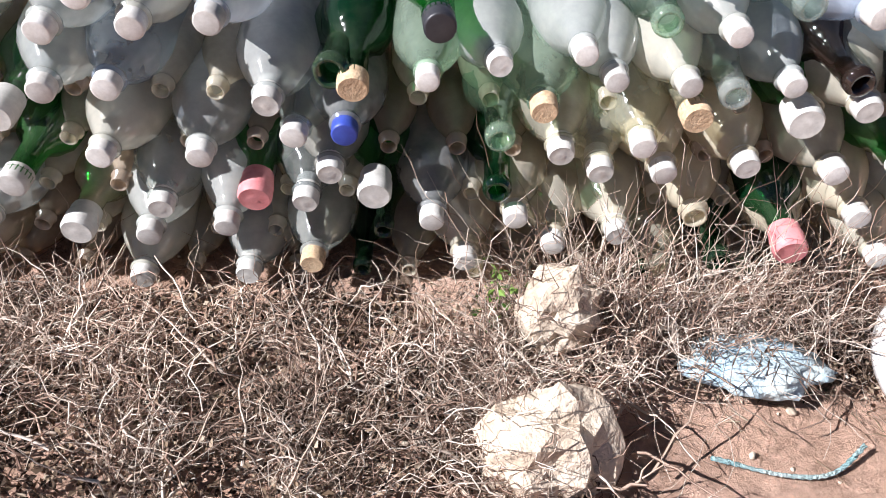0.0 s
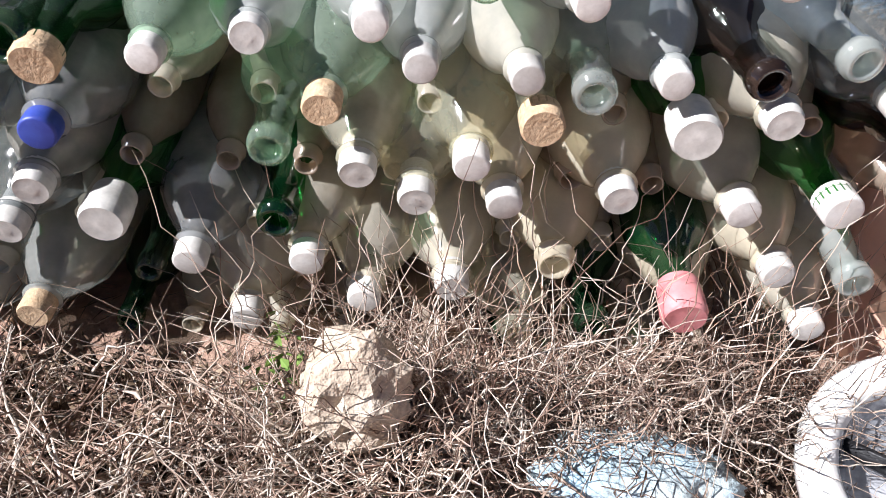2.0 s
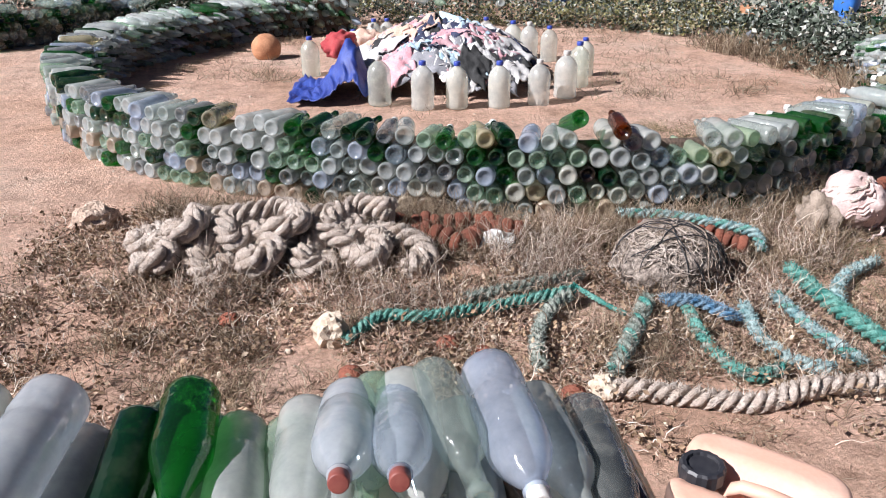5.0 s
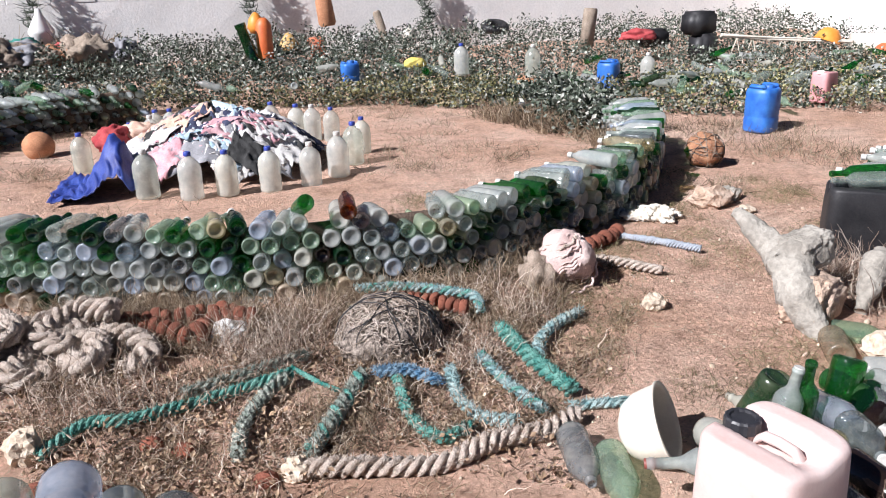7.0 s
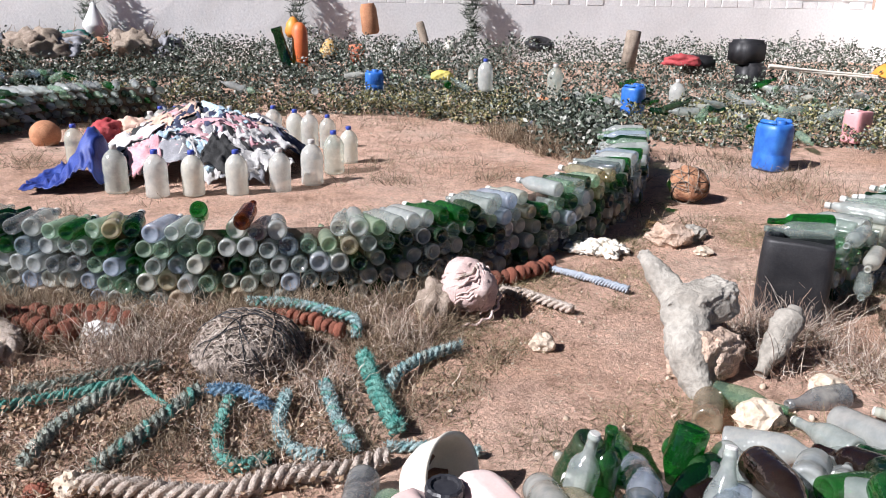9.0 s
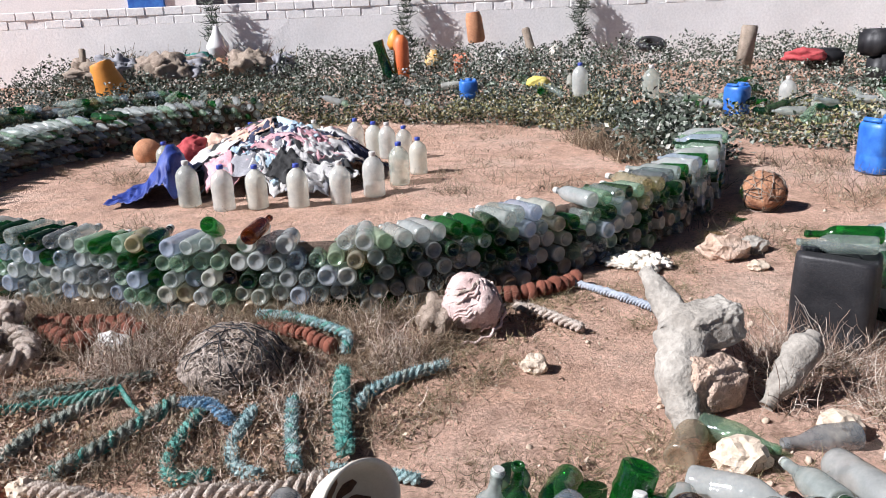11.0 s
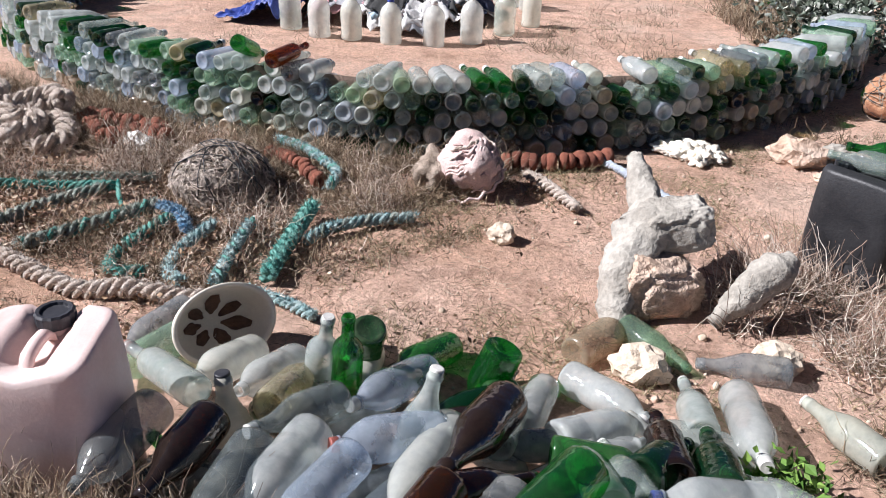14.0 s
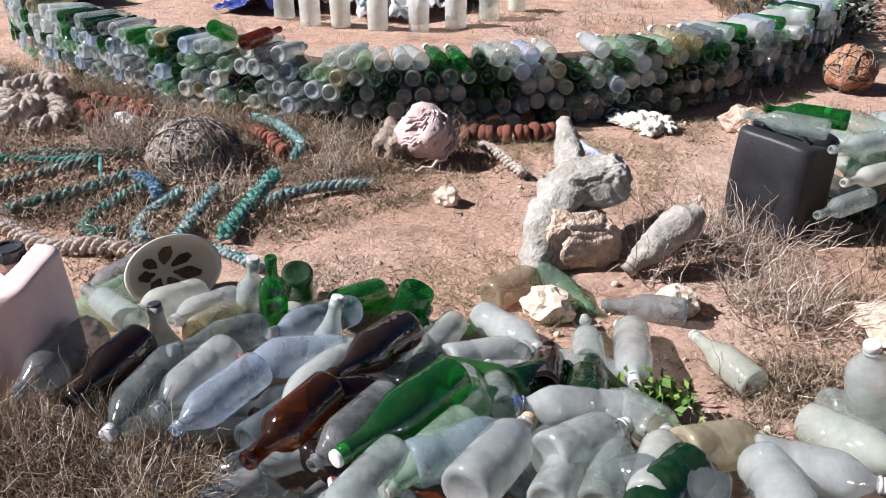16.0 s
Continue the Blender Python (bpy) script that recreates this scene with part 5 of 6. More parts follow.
# the corded ball
ball = new("corded_ball")
lump("core", (0.145, 0.145, 0.14), BALLSKIN, 110, 0.16, 4, parent=ball)
for k in range(16):
    tilt, turn = crng.uniform(0, 3.1), crng.uniform(0, 3.1)
    mm = Matrix.Rotation(turn, 3, "Z") @ Matrix.Rotation(tilt, 3, "X")
    pts = [mm @ Vector((0.15 * math.cos(a * 0.45), 0.15 * math.sin(a * 0.45), 0)) for a in range(13)]
    v, f = strands(pts, 0.004 if k % 2 else 0.006, 4, 5, 0.02, 1)[0]
    mesh_ob("cord", v, f, (BLACK, NETCORD, WOOD)[k % 3], ball)
ball.matrix_world = pose(4.55, 5.05, 0.125)
tagged(ball, "rust-brown float ball bound with dark cord", "float")
o = lump("buoy_ball", (0.14, 0.14, 0.137), TERRA, 111, 0.03, 4)
o.location = (-0.71, 7.68, ground_height(-0.71, 7.68) + 0.095)
tagged(o, "round orange-brown float ball on the sand", "float")

# bottles standing up from the ring
bottle("wine", "green", (1.3, 3.36, 0.5), (-0.1, 0.8, -0.35), 1.0, "", "propped up on the ring wall", "bottles of the ring wall")
bottle("wine", "amber", (1.49, 3.33, 0.44), (0.1, 1, 0.02), 1.0, "", "lying on the ring wall", "bottles of the ring wall")


# ---- far side: finds by the wall ----
def turned(name, profile, material, at, label, category, way=(0, 0, 1), seg=24):
    v, f = lathe(profile, seg)
    o = mesh_ob(name, v, f, material)
    o.data.set_sharp_from_angle(angle=0.9)
    o.matrix_world = along(at, way)
    return tagged(o, label, category)


turned("white_float", [(0, 0), (0.07, 0.02), (0.19, 0.22), (0.19, 0.27), (0.06, 0.5), (0.04, 0.58), (0, 0.6)], WHITEP, (-1.62, 13.55, 0.6), "white double-cone float against the wall", "float")
turned("orange_float", [(0, 0), (0.1, 0.01), (0.115, 0.05), (0.115, 0.54), (0.08, 0.61), (0.04, 0.65), (0, 0.65)], solid("red_orange_plastic", (0.62, 0.12, 0.03), (0.72, 0.2, 0.06), 6, 80, 0.5, 0.1), (1.65, 11.78, 0.34), "tall red-orange float tube by the wall", "float")
turned("yellow_gourd", [(0, 0), (0.09, 0.02), (0.13, 0.1), (0.1, 0.22), (0.04, 0.3), (0, 0.32)], ORANGE, (1.56, 11.95, 0.75), "yellow-orange gourd-shaped float on a post", "float")
turned("green_tube", [(0, 0), (0.12, 0.01), (0.12, 0.18), (0.08, 0.28), (0.07, 0.68), (0.08, 0.69), (0.08, 0.75), (0, 0.75)], GLASS["dkgreen"], (1.52, 11.7, 0.2), "long dark green bottle-shaped tube leaning in the scrub", "tube", (-0.28, 0, 1))
turned("terracotta_jar", [(0, 0), (0.12, 0), (0.15, 0.05), (0.14, 0.4), (0.11, 0.5), (0.09, 0.5), (0.09, 0.46), (0, 0.46)], TERRA, (2.83, 13.6, 0.74), "terracotta jar leaning by the wall", "jar", (-0.12, 0, 1))
turned("grey_tube", [(0, 0), (0.07, 0), (0.07, 0.55), (0.05, 0.58), (0, 0.58)], WOOD, (3.8, 13.4, 0.4), "weathered grey tube leaning in the scrub", "tube", (-0.3, 0, 1))
turned("squash_float", [(0, 0), (0.12, 0.01), (0.17, 0.1), (0.12, 0.2), (0.05, 0.3), (0, 0.32)], solid("ochre_plastic", (0.55, 0.33, 0.1), (0.66, 0.44, 0.2), 6, 80, 0.6, 0.2), (2.1, 13.0, 0.38), "ochre float with a pointed top", "float")
turned("orange_tub", [(0, 0), (0.14, 0), (0.17, 0.03), (0.17, 0.2), (0.14, 0.26), (0, 0.26)], solid("faded_red_plastic", (0.5, 0.14, 0.07), (0.6, 0.22, 0.12), 6, 80, 0.6, 0.2), (2.42, 13.1, 0.42), "faded red tub lying in the scrub", "tub", (1, 0, 0.1))
turned("white_bottle_float", [(0, 0), (0.1, 0.01), (0.12, 0.08), (0.1, 0.2), (0, 0.24)], WHITEP, (3.25, 13.0, 0.4), "white round float in the scrub", "float")
turned("cream_float", [(0, 0), (0.1, 0.01), (0.13, 0.1), (0.1, 0.2), (0.03, 0.26), (0, 0.26)], CREAM, (4.1, 13.0, 0.42), "cream pear-shaped float in the scrub", "float")
turned("orange_cone", [(0, 0), (0.24, 0.0), (0.26, 0.06), (0.23, 0.16), (0.24, 0.19), (0.17, 0.5), (0.18, 0.55), (0.15, 0.62), (0, 0.64)], ORANGE, (-2.5, 11.3, 0.2), "bright orange plastic buoy leaning in the scrub", "buoy", (-0.32, 0, 1))
turned("tyre", [(0.14, -0.06), (0.2, -0.07), (0.25, -0.03), (0.25, 0.03), (0.2, 0.07), (0.14, 0.06), (0.12, 0), (0.14, -0.06)], BLACK, (5.7, 13.2, 0.62), "small black tyre lying on the scrub", "tyre", (0, -0.3, 1))
for x, y, z, h, w in ((6.63, 11.5, 0.3, 0.64, 0.2), (-3.6, 12.6, 0.2, 0.75, 0.1), (-3.05, 12.2, 0.2, 0.6, 0.09)):
    o = part("wooden_post", box_bm(w, w * 0.7, h, 0.015, (0, 0, h / 2)), WOOD)
    o.matrix_world = pose(x, y, z, 3, 5, 20)
    tagged(o, "weathered grey wooden post stuck in the scrub", "post")
for x, y, z, w, h, r in ((8.23, 10.85, 0.5, 0.46, 0.35, 8), (7.75, 11.4, 0.3, 0.46, 0.28, -10), (8.3, 10.8, 0.1, 0.4, 0.42, 20)):
    o = part("black_crate", box_bm(w, w * 0.8, h, 0.05, (0, 0, h / 2), 3), BLACK)
    o.matrix_world = pose(x, y, z, 0, 0, r)
    tagged(o, "dusty black plastic box standing in the scrub", "box")
crumple("red_scrap", 7.4, 11.2, 0.5, (0.25, 0.15, 0.1), CLOTH[6], "red cloth scrap thrown over boxes", 120)
jerrycan("jerrycan", pose(7.45, 7.15, 0.02, 0, 0, 20), 0.26, 0.2, 0.34, solid("pinkish_plastic", (0.6, 0.26, 0.27), (0.68, 0.38, 0.38), 5, 70, 0.6, 0.1, grain=0.2), WHITEP, "faded pink plastic can in the scrub", "white screw cap")
crumple("yellow_scrap", 3.55, 10.4, 0.36, (0.14, 0.08, 0.08), solid("yellow_plastic", (0.7, 0.55, 0.08), (0.78, 0.66, 0.2), 5, 70, 0.6, 0.2), "yellow plastic piece in the scrub", 122, "scrap", folds=0.2)
jug((6.22, 8.85, 0.1), 1.15, "white", "white plastic jug beside the blue drum", "jugs in the scrub")
turned("terracotta_pot", [(0, 0), (0.14, 0), (0.19, 0.2), (0.2, 0.26), (0.17, 0.26), (0, 0.24)], TERRA, (4.71, 9.0, 0.0), "terracotta pot under a plastic jug", "pot")
jug((4.71, 9.0, 0.25), 1.2, "white", "milky plastic jug standing on a terracotta pot", "jugs in the scrub")
jug((4.0, 9.7, 0.25), 1.2, "blue", "pale bluish plastic jug in the scrub", "jugs in the scrub")
rope([(8.4, 10.5, 0.5), (9.3, 10.3, 0.42), (10.4, 10.0, 0.34)], 0.03, CREAM, "pale wooden pole laid on trestles", "pole", twist=0.1)
for k in range(5):
    x = 8.5 + k * 0.28
    rope([(x, 10.45, 0.05), (x + 0.12, 10.4, 0.46)], 0.01, CREAM, "thin pale trestle leg", "trestle_leg", group="trestle legs", twist=0.1)
    rope([(x + 0.24, 10.4, 0.05), (x + 0.12, 10.4, 0.46)], 0.01, CREAM, "thin pale trestle leg", "trestle_leg", group="trestle legs", twist=0.1)
turned("orange_helmet", [(0, 0.2), (0.1, 0.18), (0.17, 0.1), (0.2, 0.0), (0.22, -0.01), (0.0, 0.02)], ORANGE, (10.1, 10.2, 0.36), "orange plastic bowl upside down on a pole", "bowl", (0.3, -0.1, 1))
turned("red_barrel", [(0, 0), (0.15, 0), (0.17, 0.04), (0.17, 0.4), (0.14, 0.45), (0, 0.45)], solid("red_orange_drum", (0.6, 0.14, 0.05), (0.7, 0.22, 0.1), 6, 80, 0.5, 0.1), (10.55, 9.6, 0.17), "red-orange plastic barrel lying by the porch", "barrel", (1, -0.2, 0))
o = part("crate", box_bm(0.8, 0.4, 0.32, 0.02, (0, 0, 0.16)), CREAM)
o.matrix_world = pose(11.1, 10.2, 0.1, 0, 0, -20)
tagged(o, "cream plastic crate beside the porch", "crate")

# old nets and cloth heaped along the foot of the wall
for k in range(13):
    x, y = -3.5 + 0.25 * k + crng.uniform(-0.08, 0.08), 12.75 + crng.uniform(-0.25, 0.25)
    crumple("old_net", x, y, 0.5 + crng.uniform(-0.04, 0.06), (crng.uniform(0.22, 0.34), crng.uniform(0.16, 0.24), crng.uniform(0.12, 0.2)), (NETCORD, WOOD, CLOTH[1], NETCORD, BALLSKIN)[k % 5], "crumpled brown old net at the foot of the wall", 150 + k, "net", "net heaps by the wall", 0.8, rz=k * 37)
crumple("teal_cloth", -1.85, 13.1, 0.58, (0.26, 0.16, 0.14), fabric("teal_cloth", (0.02, 0.2, 0.17), (0.1, 0.36, 0.3)), "crumpled teal cloth at the foot of the wall", 170, folds=0.7)
crumple("red_scrap", -1.1, 13.2, 0.6, (0.28, 0.14, 0.08), CLOTH[6], "faded red cloth scrap at the foot of the wall", 171, folds=0.7)

# the porch and the house beyond
# White render greyed, so the porch's shade is partly in the wall colour.
SHADE_RENDER = solid("shade_grey_render", (0.6, 0.6, 0.62), (0.68, 0.68, 0.7), 1.5, 20, 0.9, 0.4)
wall("wall_east", (12.6, 14.0), (12.0, 10.4), 2.2, 0.3, "white plastered side wall")
tagged(part("porch_pillar", box_bm(0.42, 0.42, 2.7, 0.02, (10.95, 8.55, 1.3)), PLASTER, smooth=False), "white square porch pillar", "pillar", kind="structure")
wall("porch_wall", (12.0, 10.4), (16.5, 6.4), 2.7, 0.3, "grey-white shaded porch wall", SHADE_RENDER)
bm = bmesh.new()
vs = [bm.verts.new(p) for p in ((10.5, 8.9, 2.6), (12.0, 10.7, 2.6), (17.0, 6.6, 2.6), (15.2, 4.6, 2.6))]
top = [bm.verts.new(v.co + Vector((0, 0, 0.2))) for v in vs]
bm.faces.new(vs)
bm.faces.new(top[::-1])
for i in range(4):
    bm.faces.new((vs[i], vs[(i + 1) % 4], top[(i + 1) % 4], top[i]))
tagged(part("porch_roof", bm, PLASTER, smooth=False), "flat white porch roof slab", "roof", kind="structure")
for k in range(9):
    o = rock(11.6 + 0.22 * (k % 4), 8.0 + 0.12 * (k // 4), (0.3, 0.2, 0.06), STONE, "pale flat stone stacked by the porch", 140 + k, k * 25, up=0.7 + (k // 3) * 1.6, name="stone_slab")

house = new("house")
part("wall", box_bm(14, 6, 4.4, 0, (-7, 23, 2.1)), PLASTER, house, smooth=False)
part("door", box_bm(0.9, 0.1, 2.1, 0.01, (-5.2, 19.96, 1.2)), BLUE, house, "blue painted door", smooth=False)
win = part("window", box_bm(1.6, 0.08, 1.3, 0.01, (-3.2, 19.97, 2.0)), WHITEP, house, "white framed window", smooth=False)
part("pane", box_bm(0.68, 0.02, 1.1, 0, (-3.6, 19.92, 2.0)), CAPS["black"], win, smooth=False)
part("pane", box_bm(0.68, 0.02, 1.1, 0, (-2.82, 19.92, 2.0)), CAPS["black"], win, smooth=False)
part("roof", box_bm(14.4, 6.4, 0.25, 0, (-7, 23, 4.42)), PLASTER, house, smooth=False)
tagged(house, "white house with blue door behind the garden wall", "house")

# bottles strewn over the scrub
for count, x0, x1, y0, y1, z0, tones in ((85, 5.0, 10.5, 6.8, 10.5, 0.12, ["frost", "frost", "clear", "pale", "green", "dkgreen"]), (45, -3.5, 4.8, 9.3, 12.4, 0.2, ["frost", "frost", "frost", "clear", "pale", "green"])):
    for _ in range(count):
        x, y = crng.uniform(x0, x1), crng.uniform(y0, y1)
        if 5.0 <= x < 5.4 and y < 8.3:
            continue
        a, glass = crng.uniform(0, 6.28), crng.choice(tones)
        bottle(shape_for(glass), glass, (x, y, z0 + crng.uniform(0, 0.15)), (math.cos(a), math.sin(a), crng.uniform(-0.2, 0.5)), 1.0, "", "strewn through the low scrub", "bottles in the scrub")

# grit and pebbles
prng, pieces = random.Random(5), []
bm = bmesh.new()
bmesh.ops.create_icosphere(bm, subdivisions=1, radius=1.0)
PV, PF = [tuple(v.co) for v in bm.verts], [tuple(v.index for v in f.verts) for f in bm.faces]
bm.free()
for i in range(2600):
    x, y = (prng.uniform(-0.8, 4.6), prng.uniform(0.5, 4.6)) if i % 3 else (prng.uniform(-2, 8), prng.uniform(4, 9))
    s = prng.uniform(0.003, 0.008) * (1 if prng.random() < 0.93 else 2.2)
    m = pose(x, y, ground_height(x, y) + s * 0.3, prng.uniform(0, 360), prng.uniform(0, 360), 0) @ Matrix.Diagonal((s, s * prng.uniform(0.6, 1), s * prng.uniform(0.5, 0.9), 1))
    pieces.append((PV, PF, m, prng.choice([0, 0, 1])))
stuff_mesh("pebbles", pieces, [STONE, TANROCK], "small pebbles and grit on the sandy earth", "pebbles")


# ---- growth ----
def blades(name, spots, material, label, height=(0.08, 0.2), spread=0.05, width=0.0022, curl=0.6, lean=0.8, seg=5, seed=1, flat=0.0, category="dry grass"):
    """Thin bent stalks, three-sided, from (x, y, ground, count, radius) spots; all in one mesh."""
    r = np.random.default_rng(seed)
    roots = []
    for x, y, z, n, rad in spots:
        a, q = r.uniform(0, 2 * np.pi, n), rad * np.sqrt(r.random(n))
        roots.append(np.stack([x + q * np.cos(a), y + q * np.sin(a), np.full(n, z)], 1))
    P = np.concatenate(roots)
    n = len(P)
    L = r.uniform(height[0], height[1], n)
    az = r.uniform(0, 2 * np.pi, n)
    tilt = np.clip(r.normal(lean, 0.35, n), 0.02, 1.5)
    d = np.stack([np.sin(tilt) * np.cos(az), np.sin(tilt) * np.sin(az), np.cos(tilt)], 1)
    rings, cur = [], P.copy()
    bend = r.normal(0, 1, (n, 3)) * curl
    bend[:, 2] -= flat
    wob = r.normal(0, 1, (seg + 1, n, 3)) * curl * 0.5
    for s in range(seg + 1):
        rings.append(cur.copy())
        step = d + bend * (s / seg) + wob[s]
        step /= np.linalg.norm(step, axis=1, keepdims=True)
        cur = cur + step * (L / seg)[:, None]
        cur[:, 2] = np.maximum(cur[:, 2], P[:, 2] + 0.004)
    side = np.stack([-np.sin(az), np.cos(az), np.zeros(n)], 1)
    up = np.cross(d, side)
    V = []
    for s, c in enumerate(rings):
        w = (width * (1 - 0.75 * s / seg) * r.uniform(0.7, 1.3, n))[:, None]
        for k in range(3):
            a = 2 * np.pi * k / 3
            V.append(c + (side * np.cos(a) + up * np.sin(a)) * w)
    V = np.stack(V, 1).reshape(-1, 3)
    per = 3 * (seg + 1)
    q = []
    for s in range(seg):
        for k in range(3):
            j = (k + 1) % 3
            q.append((s * 3 + k, s * 3 + j, (s + 1) * 3 + j, (s + 1) * 3 + k))
    F = (np.array(q)[None] + (np.arange(n) * per)[:, None, None]).reshape(-1, 4)
    me = bpy.data.meshes.new(name)
    me.from_pydata(V.tolist(), [], F.tolist())
    me.materials.append(material)
    me.shade_smooth()
    return tagged(new(name, me), label, category, kind="stuff")


def scatter(n, x0, x1, y0, y1, count, radius, seed, lift=0.0, test=None):
    r = random.Random(seed)
    out = []
    while len(out) < n:
        x, y = r.uniform(x0, x1), r.uniform(y0, y1)
        if test and not test(x, y):
            if r.random() < 0.01:
                out.append((x, y, -5, 1, 0.01))
            continue
        out.append((x, y, ground_height(x, y) + lift, count, radius))
    return out


def ring_y(x):
    return np.interp(x, [p[0] for p in RING[1:13]], [p[1] for p in RING[1:13]])


def leaves(name, count, where, material, size, label, seed, category="shrubs"):
    """Small folded leaves scattered through the crown of low shrubs; where(r, n) gives places."""
    r = np.random.default_rng(seed)
    P = where(r, count)
    n = len(P)
    a = r.normal(0, 1, (n, 3))
    a[:, 2] = np.abs(a[:, 2]) * 0.8
    a /= np.linalg.norm(a, axis=1, keepdims=True)
    b = np.cross(a, r.normal(0, 1, (n, 3)))
    b /= np.linalg.norm(b, axis=1, keepdims=True)
    c = np.cross(a, b)
    s = (size * r.uniform(0.6, 1.3, n))[:, None]
    V = np.stack([P, P + a * s * 0.5 + b * s * 0.3 + c * s * 0.1, P + a * s, P + a * s * 0.5 - b * s * 0.3 + c * s * 0.1], 1).reshape(-1, 3)
    i = np.arange(n)[:, None] * 4
    F = np.concatenate([i + np.array([[0, 1, 2]]), i + np.array([[0, 2, 3]])])
    me = bpy.data.meshes.new(name)
    me.from_pydata(V.tolist(), [], F.tolist())
    me.materials.append(material)
    return tagged(new(name, me), label, category, kind="stuff")


def clump(x, y):
    return noise.noise((x * 7, y * 7, 2)) + 0.5 * noise.noise((x * 17, y * 17, 4))


blades("dry_twigs", scatter(100, -1.3, 0.85, 0.52, 0.9, 28, 0.06, 11, 0, lambda x, y: not (x > 0.36 and y < 0.76) and clump(x, y) - 1.5 * max(0, -0.8 - x) > 0.1), STRAW, "tangled dry twigs in front of the bottles", (0.06, 0.2), 0.05, 0.0012, 1.3, 1.0, 8, 11, category="dry twigs")
blades("dry_twigs", scatter(36, -0.9, 0.3, 0.6, 0.88, 28, 0.08, 12, 0.05, lambda x, y: clump(x, y) > 0.12), STRAW, "matted dry twigs lying over the ground", (0.1, 0.3), 0.05, 0.0014, 1.2, 1.2, 9, 12, 0.25, category="dry twigs")
blades("dry_twigs", scatter(60, -1.0, 0.85, 0.55, 0.92, 6, 0.06, 41, 0.03, lambda x, y: not (x > 0.36 and y < 0.74)), STRAW, "thicker broken dry stems among the twigs", (0.06, 0.2), 0.05, 0.003, 0.5, 1.1, 6, 41, 0.2, category="dry twigs")
blades("dry_twigs", scatter(26, 0.22, 0.88, 0.8, 0.9, 30, 0.06, 13, 0.03), STRAW, "upright curly dry twigs against the bottles", (0.2, 0.5), 0.05, 0.0014, 2.1, 0.3, 15, 13, category="dry twigs")
leaves("leaf_litter", 11000, lambda r, n: np.array([p for p in zip(r.uniform(-1.0, 0.85, n), r.uniform(0.5, 0.95, n), r.random(n) ** 2 * 0.05 + 0.004) if not (p[0] > 0.36 and p[1] < 0.74)]), SHADED_DUFF, 0.014, "crumbled dry leaves, coloured near-black to shade the gaps under the twigs", 42, "litter")
blades("dry_grass", scatter(340, -1.6, 2.6, 2.95, 3.66, 26, 0.09, 14, 0, lambda x, y: ring_y(x) - 0.5 < y < ring_y(x) and noise.noise((x * 3, y * 3, 11)) > -0.15), GRASS, "dry brown grass at the foot of the ring wall", (0.08, 0.26), 0.05, 0.002, 1.0, 0.9, 5, 14)
blades("dry_grass", scatter(330, -1.6, 2.6, 1.7, 3.2, 14, 0.09, 15, 0, lambda x, y: noise.noise((x * 2, y * 2, 5)) > -0.2 + 0.8 * max(0, -0.9 - x) + max(0, 2.0 - y)), GRASS, "short dry grass round the ropes", (0.03, 0.12), 0.05, 0.0018, 0.9, 1.0, 4, 15)
def rope_mat(r, n):
    out = []
    while len(out) < n:
        x, y = r.uniform(-2.2, 2.9), r.uniform(1.4, 3.6)
        if y < ring_y(x) - 0.02 and noise.noise((x * 2.6, y * 2.6, 8)) + 0.6 * noise.noise((x * 9, y * 9, 3)) + 0.25 * (x < 2.0) - 0.9 * max(0, -0.9 - x) - 1.1 * max(0, 2.05 - y) - 0.8 * max(0, x - 2.1) > r.uniform(-0.1, 0.35):
            out.append((x, y, ground_height(x, y) + 0.004 + 0.05 * r.random() ** 2))
    return np.array(out)


leaves("leaf_litter", 17000, rope_mat, LITTER, 0.022, "crumbled brown plant litter round the ropes", 43, "litter")
blades("dry_grass", [(x, y, z - 0.01, 1, 0.01) for x, y, z in rope_mat(np.random.default_rng(44), 4200)], STRAW, "grey tangled stalks grown through the ropes", (0.06, 0.17), 0.05, 0.0022, 1.2, 0.9, 6, 44)
blades("dry_grass", [(0.95, 2.95, 0.0, 260, 0.16), (1.2, 3.05, 0.0, 300, 0.18), (1.05, 2.75, 0, 160, 0.12), (2.1, 3.05, 0, 120, 0.14), (2.2, 2.85, 0, 110, 0.12), (1.85, 2.5, 0, 120, 0.12), (-0.2, 2.75, 0, 200, 0.2), (0.3, 2.7, 0, 220, 0.2), (0.55, 2.55, 0, 140, 0.15)], STRAW, "grey tangled dead bushes by the net mound", (0.1, 0.3), 0.05, 0.0023, 1.2, 0.7, 8, 45)
leaves("leaf_litter", 5000, lambda r, n: np.array([(x, y, ground_height(x, y) + 0.006) for x, y in zip(r.uniform(2.2, 4.9, n), r.uniform(1.7, 5.2, n)) if noise.noise((x * 1.6, y * 1.6, 9)) + 0.5 * noise.noise((x * 6, y * 6, 2)) > 0.02]), LITTER, 0.016, "brown plant crumbs on the sandy path", 46, "litter")
blades("dry_litter", scatter(520, -0.8, 4.4, 0.56, 4.2, 16, 0.14, 31), GRASS, "broken dry stalks littering the earth", (0.015, 0.06), 0.05, 0.0014, 0.3, 1.5, 2, 31, 1.0, "litter")
blades("dry_grass", scatter(240, -0.7, 2.4, 2.0, 3.2, 20, 0.07, 32, 0, lambda x, y: noise.noise((x * 3, y * 3, 8)) > 0.05), GRASS, "dry tufts grown through the ropes", (0.05, 0.16), 0.05, 0.0019, 1.0, 0.8, 5, 32)
